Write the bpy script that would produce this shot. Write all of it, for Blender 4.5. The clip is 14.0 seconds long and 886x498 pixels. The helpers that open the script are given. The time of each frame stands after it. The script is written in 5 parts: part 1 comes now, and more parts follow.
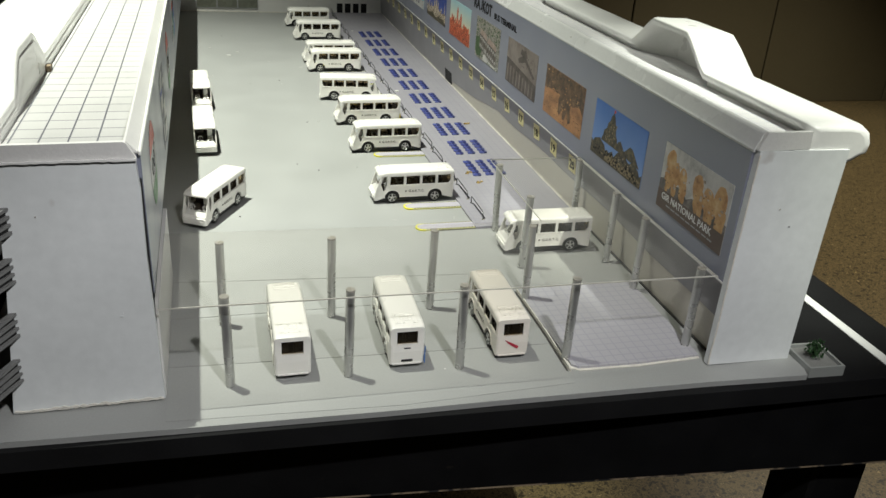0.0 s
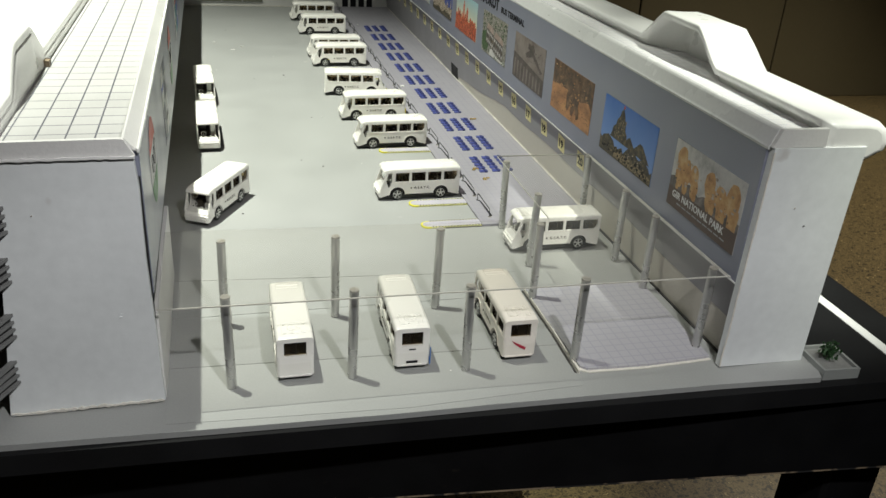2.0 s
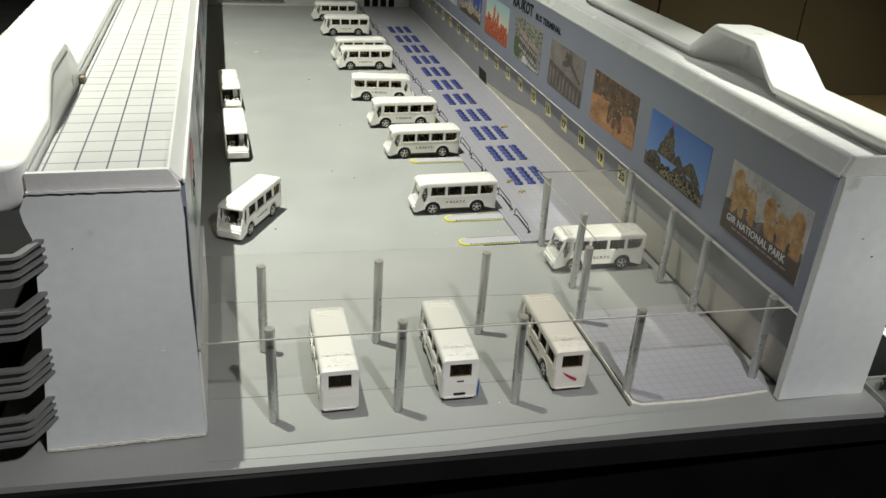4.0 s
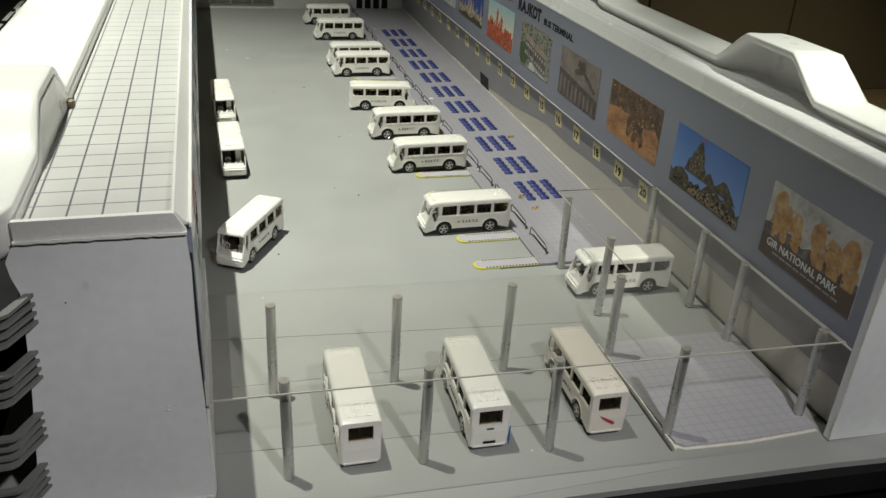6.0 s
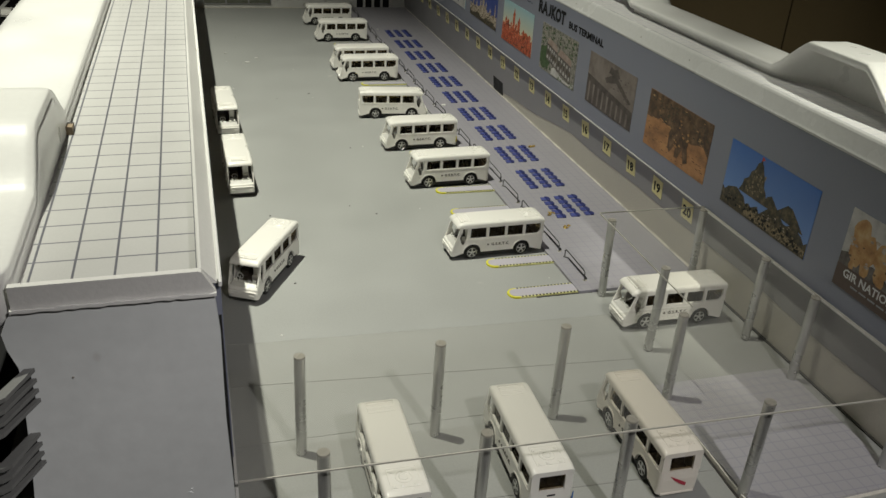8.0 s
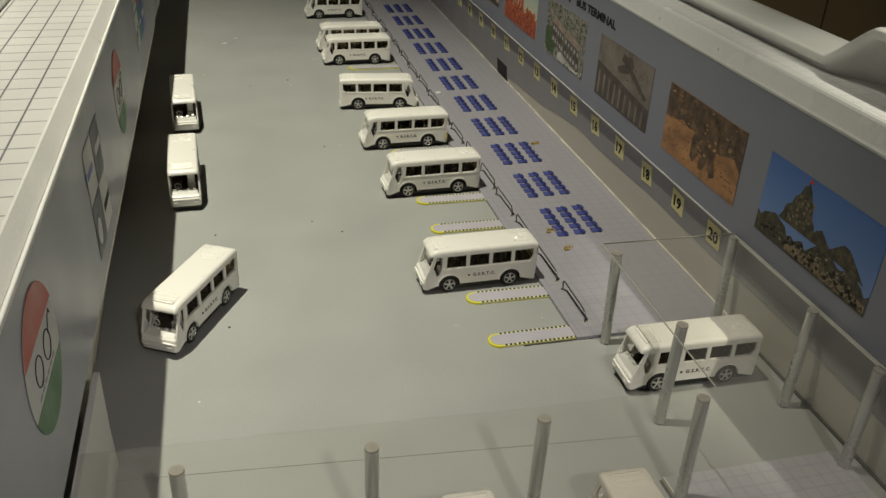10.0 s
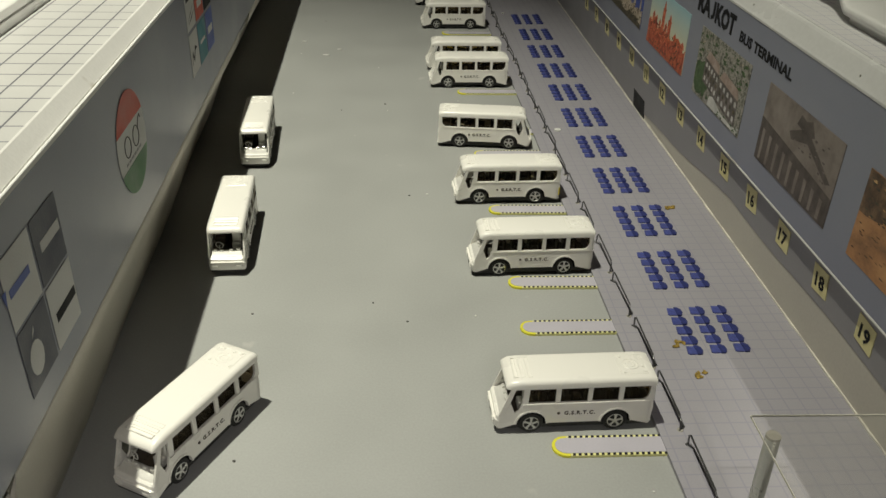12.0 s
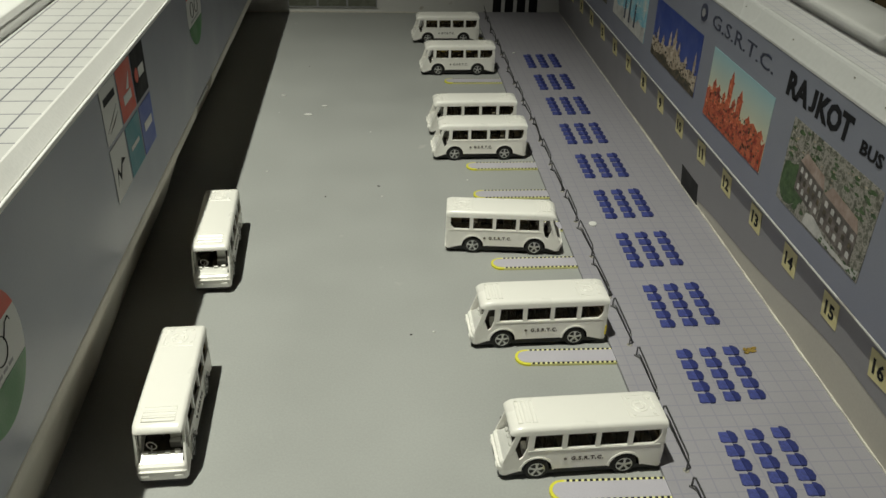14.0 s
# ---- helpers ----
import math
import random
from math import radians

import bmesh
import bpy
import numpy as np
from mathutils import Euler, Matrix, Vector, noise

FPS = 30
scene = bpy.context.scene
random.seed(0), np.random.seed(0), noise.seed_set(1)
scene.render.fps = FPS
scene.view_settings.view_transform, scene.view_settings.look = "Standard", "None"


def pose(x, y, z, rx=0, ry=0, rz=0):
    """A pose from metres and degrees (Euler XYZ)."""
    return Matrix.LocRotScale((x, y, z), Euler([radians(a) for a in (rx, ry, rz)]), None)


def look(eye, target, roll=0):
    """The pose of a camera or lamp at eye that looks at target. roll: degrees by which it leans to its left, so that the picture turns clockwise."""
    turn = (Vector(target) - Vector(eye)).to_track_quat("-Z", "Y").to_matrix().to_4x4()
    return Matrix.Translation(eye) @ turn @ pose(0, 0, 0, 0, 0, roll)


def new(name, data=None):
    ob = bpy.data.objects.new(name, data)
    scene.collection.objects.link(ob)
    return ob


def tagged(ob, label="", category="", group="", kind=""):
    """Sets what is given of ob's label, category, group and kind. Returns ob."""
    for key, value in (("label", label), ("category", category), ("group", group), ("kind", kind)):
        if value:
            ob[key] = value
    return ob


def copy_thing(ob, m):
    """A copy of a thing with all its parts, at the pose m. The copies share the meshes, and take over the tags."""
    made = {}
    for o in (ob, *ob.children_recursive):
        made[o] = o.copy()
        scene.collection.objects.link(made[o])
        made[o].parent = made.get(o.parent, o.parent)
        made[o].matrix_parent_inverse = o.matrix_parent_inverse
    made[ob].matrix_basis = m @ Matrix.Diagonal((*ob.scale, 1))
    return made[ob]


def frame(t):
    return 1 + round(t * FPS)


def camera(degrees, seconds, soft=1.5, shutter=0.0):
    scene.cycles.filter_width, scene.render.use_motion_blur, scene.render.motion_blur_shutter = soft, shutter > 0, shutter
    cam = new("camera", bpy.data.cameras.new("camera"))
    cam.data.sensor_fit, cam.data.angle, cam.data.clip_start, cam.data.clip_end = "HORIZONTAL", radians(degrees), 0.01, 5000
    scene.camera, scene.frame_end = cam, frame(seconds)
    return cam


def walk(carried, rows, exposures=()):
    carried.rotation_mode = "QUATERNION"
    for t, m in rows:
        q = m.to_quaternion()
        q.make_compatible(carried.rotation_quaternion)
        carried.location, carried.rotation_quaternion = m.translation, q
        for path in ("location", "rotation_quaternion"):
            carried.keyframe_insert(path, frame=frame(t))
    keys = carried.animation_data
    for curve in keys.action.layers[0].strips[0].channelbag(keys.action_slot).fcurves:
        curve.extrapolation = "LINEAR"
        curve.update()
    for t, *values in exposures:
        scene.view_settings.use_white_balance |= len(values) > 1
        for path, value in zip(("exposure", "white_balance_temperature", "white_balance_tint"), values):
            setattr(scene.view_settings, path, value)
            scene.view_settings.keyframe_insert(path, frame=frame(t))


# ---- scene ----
cam = camera(56.0, 14.0)
PATH = [
    (0, (0.0787, 0.0832, 0.3769), (0.4499, 1.3835, -0.2723), 3.70),
    (0.5, (0.0784, 0.0854, 0.3772), (0.4475, 1.3851, -0.2743), 3.70),
    (1, (0.0784, 0.0894, 0.3758), (0.4462, 1.3883, -0.2782), 3.75),
    (1.5, (0.0796, 0.0942, 0.3755), (0.4442, 1.3922, -0.2820), 3.73),
    (2, (0.0823, 0.0971, 0.3739), (0.4429, 1.3957, -0.2846), 3.61),
    (2.5, (0.0820, 0.0973, 0.3758), (0.4282, 1.3991, -0.2842), 3.51),
    (3, (0.0756, 0.0943, 0.3781), (0.4112, 1.3986, -0.2824), 3.37),
    (3.2, (0.0702, 0.1018, 0.3813), (0.4062, 1.4041, -0.2830), 3.51),
    (5.5, (0.0536, 0.1842, 0.3853), (0.4164, 1.4739, -0.2893), 3.51),
    (6, (0.0464, 0.2007, 0.3851), (0.4153, 1.4878, -0.2911), 3.45),
    (6.5, (0.0333, 0.2242, 0.3867), (0.4066, 1.5091, -0.2912), 3.42),
    (7, (0.0188, 0.2485, 0.3814), (0.3960, 1.5309, -0.2994), 3.43),
    (7.5, (0.0148, 0.2597, 0.3778), (0.3961, 1.5399, -0.3047), 3.42),
    (8, (0.0267, 0.2813, 0.3800), (0.4161, 1.5581, -0.3043), 3.47),
    (8.2, (0.0370, 0.2927, 0.3763), (0.4317, 1.5672, -0.3092), 3.67),
    (10.3, (0.1270, 0.4401, 0.3592), (0.4342, 1.7040, -0.3879), 2.14),
    (10.5, (0.1367, 0.4598, 0.3572), (0.4210, 1.7255, -0.3960), 2.16),
    (11, (0.1684, 0.5133, 0.3544), (0.3845, 1.7933, -0.3971), 2.25),
    (11.5, (0.1835, 0.5506, 0.3508), (0.3389, 1.8397, -0.4002), 2.26),
    (12, (0.1804, 0.5901, 0.3474), (0.2782, 1.8828, -0.4071), 1.80),
    (12.5, (0.1902, 0.6385, 0.3460), (0.2705, 1.9302, -0.4123), 1.52),
    (13, (0.1947, 0.6870, 0.3529), (0.2784, 1.9781, -0.4062), 1.27),
    (13.5, (0.1871, 0.7419, 0.3566), (0.2799, 2.0321, -0.4029), 1.35),
    (14, (0.1823, 0.8009, 0.3575), (0.2868, 2.0880, -0.4057), 1.42),
]
EXPOSURES = [(0, 0.51, 6300, 10), (3, 0.45, 6300, 10), (5.5, 0.12, 6400, 10), (7.5, -0.19, 6500, 11), (10.5, -0.42, 7000, 12), (11.1, -0.31, 6960, 12), (11.5, -0.31, 6900, 12), (12.5, -0.36, 6700, 11), (14, -0.34, 6500, 10)]
walk(cam, [(t, look(eye, target, roll)) for t, eye, target, roll in PATH], EXPOSURES)

# ---- world and lights ----
world = bpy.data.worlds.new("room_dim")
scene.world = world
world.use_nodes = True
world.node_tree.nodes["Background"].inputs[0].default_value = (1.0, 0.93, 0.82, 1)
world.node_tree.nodes["Background"].inputs[1].default_value = 0.003


def spot(name, eye, target, watts, cone, blend, radius, colour):
    data = bpy.data.lights.new(name, "SPOT")
    data.energy, data.spot_size, data.spot_blend = watts, radians(cone), blend
    data.shadow_soft_size, data.color = radius, colour
    ob = new(name, data)
    ob.matrix_world = look(eye, target)
    return ob


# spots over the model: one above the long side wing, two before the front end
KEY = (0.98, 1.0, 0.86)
spot("unseen_spot", (-0.20, 0.92, 1.95), (-0.18, 1.27, 0.0), 240, 57, 1.0, 0.012, KEY)
# added fill with no known lamp behind it, brightens the right cornice and panel
spot("unseen_spot", (0.90, -0.12, 1.90), (0.635, 0.735, 0.2), 250, 14.6, 0.9, 0.012, KEY)
spot("unseen_spot", (0.29, 0.05, 0.72), (0.20, 0.35, 0.04), 14.7, 70, 0.55, 0.014, (0.985, 0.97, 0.95))
# unseen fill spots, added to lighten the hall floor and walls beyond the model
spot("hall_fill_spot", (2.5, 2.3, 2.15), (2.5, 2.3, -0.75), 275, 80, 0.6, 0.05, (1.0, 0.9, 0.72))
spot("hall_fill_spot", (-2.4, 2.4, 2.15), (-2.4, 2.5, -0.75), 40, 72, 0.8, 0.05, (1.0, 0.9, 0.72))


# ---- materials ----
def nodes_of(m):
    m.use_nodes = True
    return m.node_tree.nodes, m.node_tree.links, m.node_tree.nodes["Principled BSDF"]


def paint(name, colour, rough=0.6, metal=0.0, vary=0.06, scale=60.0, grain=900.0, bump=0.15, coat=0.0, specular=0.5, spots=None):
    """A surface with broad blotches, fine grain and a little relief."""
    m = bpy.data.materials.new(name)
    n, l, b = nodes_of(m)
    b.inputs["Roughness"].default_value, b.inputs["Metallic"].default_value = rough, metal
    b.inputs["Coat Roughness"].default_value = 0.2
    b.inputs["Coat Weight"].default_value, b.inputs["Specular IOR Level"].default_value = coat, specular
    place = n.new("ShaderNodeTexCoord")
    broad, fine = n.new("ShaderNodeTexNoise"), n.new("ShaderNodeTexNoise")
    for tex, s, d in ((broad, scale, 4), (fine, grain, 2)):
        tex.inputs["Scale"].default_value, tex.inputs["Detail"].default_value = s, d
        l.new(place.outputs["Object"], tex.inputs["Vector"])
    mixed = n.new("ShaderNodeMath")
    mixed.operation = "ADD"
    l.new(broad.outputs["Fac"], mixed.inputs[0])
    l.new(fine.outputs["Fac"], mixed.inputs[1])
    ramp = n.new("ShaderNodeMapRange")
    ramp.inputs["From Min"].default_value, ramp.inputs["From Max"].default_value = 0.6, 1.4
    ramp.inputs["To Min"].default_value, ramp.inputs["To Max"].default_value = 1 - vary, 1 + vary
    l.new(mixed.outputs[0], ramp.inputs["Value"])
    tone = n.new("ShaderNodeVectorMath")
    tone.operation = "SCALE"
    tone.inputs[0].default_value = colour
    l.new(ramp.outputs[0], tone.inputs["Scale"])
    out = tone.outputs[0]
    if spots:
        dots, edge, mix = n.new("ShaderNodeTexNoise"), n.new("ShaderNodeMapRange"), n.new("ShaderNodeMix")
        mix.data_type = "RGBA"
        dots.inputs["Scale"].default_value, dots.inputs["Detail"].default_value = spots[1], 3
        edge.inputs["From Min"].default_value, edge.inputs["From Max"].default_value = spots[2], spots[2] + 0.05
        l.new(place.outputs["Object"], dots.inputs["Vector"])
        l.new(dots.outputs["Fac"], edge.inputs["Value"])
        l.new(edge.outputs[0], mix.inputs["Factor"])
        l.new(out, mix.inputs["A"])
        mix.inputs["B"].default_value = (*spots[0], 1)
        out = mix.outputs["Result"]
    l.new(out, b.inputs["Base Color"])
    rr = n.new("ShaderNodeMapRange")
    rr.inputs["From Min"].default_value, rr.inputs["From Max"].default_value = 0.3, 0.7
    rr.inputs["To Min"].default_value, rr.inputs["To Max"].default_value = max(rough - 0.08, 0.02), min(rough + 0.1, 1)
    l.new(broad.outputs["Fac"], rr.inputs["Value"])
    l.new(rr.outputs[0], b.inputs["Roughness"])
    if bump:
        relief = n.new("ShaderNodeBump")
        relief.inputs["Strength"].default_value, relief.inputs["Distance"].default_value = bump, 0.0006
        l.new(mixed.outputs[0], relief.inputs["Height"])
        l.new(relief.outputs[0], b.inputs["Normal"])
    return m


def ruled(name, colour, line, step_x, step_y, width, off=(0, 0), rough=0.55, vary=0.04, line_y=None):
    """Printed paper with ruled lines across and along."""
    m = paint(name, colour, rough, vary=vary, scale=25, bump=0.08)
    n, l, b = nodes_of(m)
    base = b.inputs["Base Color"].links[0].from_socket
    place, parts = n.new("ShaderNodeTexCoord"), n.new("ShaderNodeSeparateXYZ")
    l.new(place.outputs["Object"], parts.inputs[0])
    for axis, step, shift, ink in ((0, step_x, off[0], line), (1, step_y, off[1], line_y or line)):
        add, wrap, less, mix = n.new("ShaderNodeMath"), n.new("ShaderNodeMath"), n.new("ShaderNodeMath"), n.new("ShaderNodeMix")
        add.operation, add.inputs[1].default_value = "ADD", shift + 100 * step
        wrap.operation, wrap.inputs[1].default_value = "MODULO", step
        less.operation, less.inputs[1].default_value = "LESS_THAN", width
        mix.data_type = "RGBA"
        l.new(parts.outputs[axis], add.inputs[0])
        l.new(add.outputs[0], wrap.inputs[0])
        l.new(wrap.outputs[0], less.inputs[0])
        l.new(less.outputs[0], mix.inputs["Factor"])
        l.new(base, mix.inputs["A"])
        mix.inputs["B"].default_value = (*ink, 1)
        base = mix.outputs["Result"]
    l.new(base, b.inputs["Base Color"])
    return m


def blotched(name, stops, scale, rough=0.45, stretch=(1, 1, 1), detail=6):
    """Printed picture: noise through a colour ramp."""
    m = bpy.data.materials.new(name)
    n, l, b = nodes_of(m)
    b.inputs["Roughness"].default_value = rough
    place, mapping, tex, ramp = n.new("ShaderNodeTexCoord"), n.new("ShaderNodeMapping"), n.new("ShaderNodeTexNoise"), n.new("ShaderNodeValToRGB")
    mapping.inputs["Scale"].default_value = stretch
    tex.inputs["Scale"].default_value, tex.inputs["Detail"].default_value, tex.inputs["Roughness"].default_value = scale, detail, 0.65
    while len(ramp.color_ramp.elements) < len(stops):
        ramp.color_ramp.elements.new(0.5)
    for k, (e, c) in enumerate(zip(ramp.color_ramp.elements, stops)):
        e.position, e.color = 0.32 + 0.36 * k / (len(stops) - 1), (*c, 1)
    l.new(place.outputs["Object"], mapping.inputs[0])
    l.new(mapping.outputs[0], tex.inputs["Vector"])
    l.new(tex.outputs["Fac"], ramp.inputs[0])
    l.new(ramp.outputs[0], b.inputs["Base Color"])
    return m


def fade(name, low, high, z0, z1, rough=0.45):
    """Printed sky: one colour below, one above."""
    m = paint(name, low, rough, vary=0.03, scale=40, bump=0.03)
    n, l, b = nodes_of(m)
    place, parts, span, mix = n.new("ShaderNodeTexCoord"), n.new("ShaderNodeSeparateXYZ"), n.new("ShaderNodeMapRange"), n.new("ShaderNodeMix")
    mix.data_type = "RGBA"
    span.inputs["From Min"].default_value, span.inputs["From Max"].default_value = z0, z1
    l.new(place.outputs["Object"], parts.inputs[0])
    l.new(parts.outputs[2], span.inputs["Value"])
    l.new(span.outputs[0], mix.inputs["Factor"])
    mix.inputs["A"].default_value, mix.inputs["B"].default_value = (*low, 1), (*high, 1)
    l.new(mix.outputs["Result"], b.inputs["Base Color"])
    return m


WHITE = paint("white_foam_board", (0.70, 0.69, 0.665), 0.5, vary=0.05, scale=18, grain=500, bump=0.25, spots=((0.52, 0.49, 0.44), 34, 0.70))
FASCIA = paint("white_gloss_sheet", (0.80, 0.795, 0.77), 0.35, vary=0.03, scale=14, grain=300, bump=0.1, spots=((0.6, 0.58, 0.53), 45, 0.73))
FRONT = paint("grey_white_card", (0.745, 0.765, 0.76), 0.5, vary=0.06, scale=16, grain=110, bump=0.28, spots=((0.60, 0.59, 0.57), 26, 0.68))
# WRINKLE: broad unevenness of the glued card
for card in (FRONT, WHITE):
    n, l, b = nodes_of(card)
    fine = b.inputs["Normal"].links[0].from_node
    tex, wave, place = n.new("ShaderNodeTexNoise"), n.new("ShaderNodeBump"), n.new("ShaderNodeTexCoord")
    tex.inputs["Scale"].default_value, tex.inputs["Detail"].default_value, tex.inputs["Distortion"].default_value = 22, 3, 0.0
    wave.inputs["Strength"].default_value, wave.inputs["Distance"].default_value = 0.10, 0.004
    l.new(place.outputs["Object"], tex.inputs["Vector"])
    l.new(tex.outputs["Fac"], wave.inputs["Height"])
    l.new(wave.outputs[0], fine.inputs["Normal"])
SILVER = paint("silver_grey_gloss_card", (0.66, 0.66, 0.65), 0.24, vary=0.05, scale=14, grain=300, bump=0.06)
CREAM = paint("cream_board", (0.62, 0.585, 0.51), 0.55, vary=0.06, scale=20, grain=500, bump=0.15)
GREYWALL = paint("blue_grey_vinyl", (0.218, 0.230, 0.292), 0.42, vary=0.04, scale=12, grain=600, bump=0.03, coat=0.6)
for socket, value in (("Coat Weight", 0.45), ("Coat IOR", 1.55), ("Coat Roughness", 0.27)):
    GREYWALL.node_tree.nodes["Principled BSDF"].inputs[socket].default_value = value
LOWGREY = paint("grey_vinyl_low", (0.305, 0.297, 0.305), 0.38, vary=0.05, scale=14, grain=600, bump=0.06)
GROUND = paint("grey_ground_card", (0.338, 0.343, 0.330), 0.55, vary=0.08, scale=12, grain=700, bump=0.1, spots=((0.41, 0.405, 0.385), 30, 0.70))
SEAM = paint("soft_sheet_seam", (0.328, 0.331, 0.316), 0.7, vary=0.12, scale=60)
APRON = paint("pale_ground_card", (0.355, 0.36, 0.345), 0.6, vary=0.05, scale=9, grain=700, bump=0.1)
EDGE = paint("torn_paper_edge", (0.70, 0.67, 0.60), 0.8, vary=0.15, scale=120, bump=0.6)
DARK = paint("dark_seam_and_shade", (0.05, 0.047, 0.042), 0.8, vary=0.2)
BLACK = paint("black_table_paint", (0.006, 0.006, 0.0065), 0.5, vary=0.25, scale=20, bump=0.2, specular=0.2, spots=((0.016, 0.014, 0.012), 60, 0.72))
ROAD = paint("black_road_card", (0.009, 0.009, 0.0095), 0.65, vary=0.2, scale=20, bump=0.15, specular=0.2)
LINE = paint("white_road_line", (0.72, 0.72, 0.70), 0.6)
RAW = paint("bare_wood_edge", (0.30, 0.23, 0.15), 0.7, vary=0.3, scale=60, spots=((0.02, 0.02, 0.02), 30, 0.5))
TILES = ruled("lilac_tile_print", (0.315, 0.303, 0.332), (0.272, 0.262, 0.308), 0.0105, 0.0105, 0.0009)
PAPER = ruled("pale_lilac_tile_paper", (0.43, 0.42, 0.445), (0.372, 0.362, 0.41), 0.0088, 0.0088, 0.0011, off=(0.004, 0.002))
ROOFGRID = ruled("white_roof_tile_print", (0.49, 0.485, 0.47), (0.12, 0.12, 0.14), 0.0178, 0.0192, 0.0011, off=(0.0102, 0.0044), line_y=(0.16, 0.16, 0.185))
ROOFFINE = ruled("white_roof_fine_print", (0.64, 0.63, 0.63), (0.46, 0.46, 0.51), 0.0125, 0.0125, 0.0007)
LILAC = paint("lilac_card", (0.44, 0.42, 0.47), 0.55, vary=0.05)
YELLOW = paint("yellow_print", (0.68, 0.64, 0.05), 0.5, vary=0.08)
INK = paint("black_ink", (0.014, 0.014, 0.016), 0.6, vary=0.2, specular=0.15)
BLUE = paint("blue_seat_print", (0.052, 0.066, 0.235), 0.5, vary=0.45, scale=330)
NAVY = paint("dark_blue_seat_print", (0.022, 0.030, 0.135), 0.5, vary=0.45, scale=330)
STEEL = paint("silver_paint_post", (0.52, 0.52, 0.50), 0.30, metal=0.7, vary=0.07, scale=60, bump=0.05)
WIRE = paint("dark_wire", (0.10, 0.10, 0.10), 0.35, metal=0.7, vary=0.1)
GLUE = paint("dried_glue", (0.36, 0.34, 0.30), 0.25, vary=0.1)
PLASTIC = paint("white_toy_plastic", (0.85, 0.83, 0.775), 0.30, vary=0.02, scale=25, grain=1500, bump=0.05, coat=0.15)
PINKISH = paint("pinkish_toy_plastic", (0.80, 0.75, 0.67), 0.30, vary=0.02, scale=25, grain=1500, bump=0.05, coat=0.15)
SOFTINK = paint("worn_brown_ink", (0.085, 0.070, 0.058), 0.6, vary=0.3, scale=700, specular=0.15)
PALEYELLOW = paint("pale_yellow_print", (0.70, 0.68, 0.30), 0.5, vary=0.08)
SEATS = paint("grey_brown_bus_interior", (0.060, 0.048, 0.036), 0.35, vary=0.4, scale=400)
CHASSIS = paint("black_toy_chassis", (0.012, 0.012, 0.012), 0.5, vary=0.2)
TYRE = paint("black_tyre", (0.009, 0.009, 0.009), 0.65, vary=0.2)
RIM = paint("chrome_rim", (0.58, 0.58, 0.56), 0.3, metal=0.6, vary=0.05)
CHROME = paint("silver_trim", (0.74, 0.73, 0.69), 0.28, metal=0.35, vary=0.05)
PLATE = paint("yellow_number_card", (0.82, 0.74, 0.38), 0.55, vary=0.06)
GOLD = paint("gold_scrap", (0.55, 0.38, 0.10), 0.3, metal=0.6, vary=0.3, scale=300)
GREEN = paint("green_foliage", (0.018, 0.055, 0.014), 0.6, vary=0.4, scale=300)
SOIL = paint("grey_soil", (0.20, 0.20, 0.19), 0.9, vary=0.2, scale=300, bump=0.8)
PLANTER = paint("grey_planter_card", (0.27, 0.28, 0.265), 0.6)
GLAZE = paint("olive_window_print", (0.15, 0.155, 0.12), 0.25, vary=0.1)
TERRAZZO = blotched("brown_terrazzo", [(0.010, 0.008, 0.005), (0.03, 0.024, 0.013), (0.16, 0.12, 0.055), (0.025, 0.020, 0.012), (0.34, 0.26, 0.12)], 72, 0.35, detail=4)
PANEL = paint("brown_wall_panel", (0.088, 0.076, 0.044), 0.5, vary=0.05, scale=2, grain=60, bump=0.05)
CEIL = paint("ceiling_board", (0.35, 0.33, 0.3), 0.8, vary=0.05, scale=2, grain=60)
SLAT = paint("grey_slat_card", (0.17, 0.17, 0.165), 0.5, vary=0.08, scale=50)
# flat black standing for shade in gaps and openings, also used as print
SHADE = paint("shade_black", (0.012, 0.012, 0.012), 0.7, vary=0.2)
RED = paint("red_print", (0.62, 0.07, 0.03), 0.45, vary=0.05)
GREENP = paint("green_print", (0.05, 0.20, 0.06), 0.45, vary=0.05)
WHITEP = paint("white_print", (0.68, 0.68, 0.66), 0.45, vary=0.03)
TEAL = paint("teal_print", (0.03, 0.24, 0.30), 0.45, vary=0.04)
BLUEP = paint("blue_print", (0.05, 0.10, 0.42), 0.45, vary=0.04)
NAVYP = paint("navy_print", (0.03, 0.035, 0.07), 0.45, vary=0.06)
GREYP = paint("grey_print", (0.30, 0.30, 0.31), 0.45, vary=0.04)
TAPE_BLUE = paint("blue_tape", (0.03, 0.16, 0.50), 0.4, vary=0.1)
TAPE_RED = paint("red_mark", (0.42, 0.02, 0.05), 0.4, vary=0.1)
AMBER = paint("yellow_lamp", (0.62, 0.50, 0.03), 0.35)


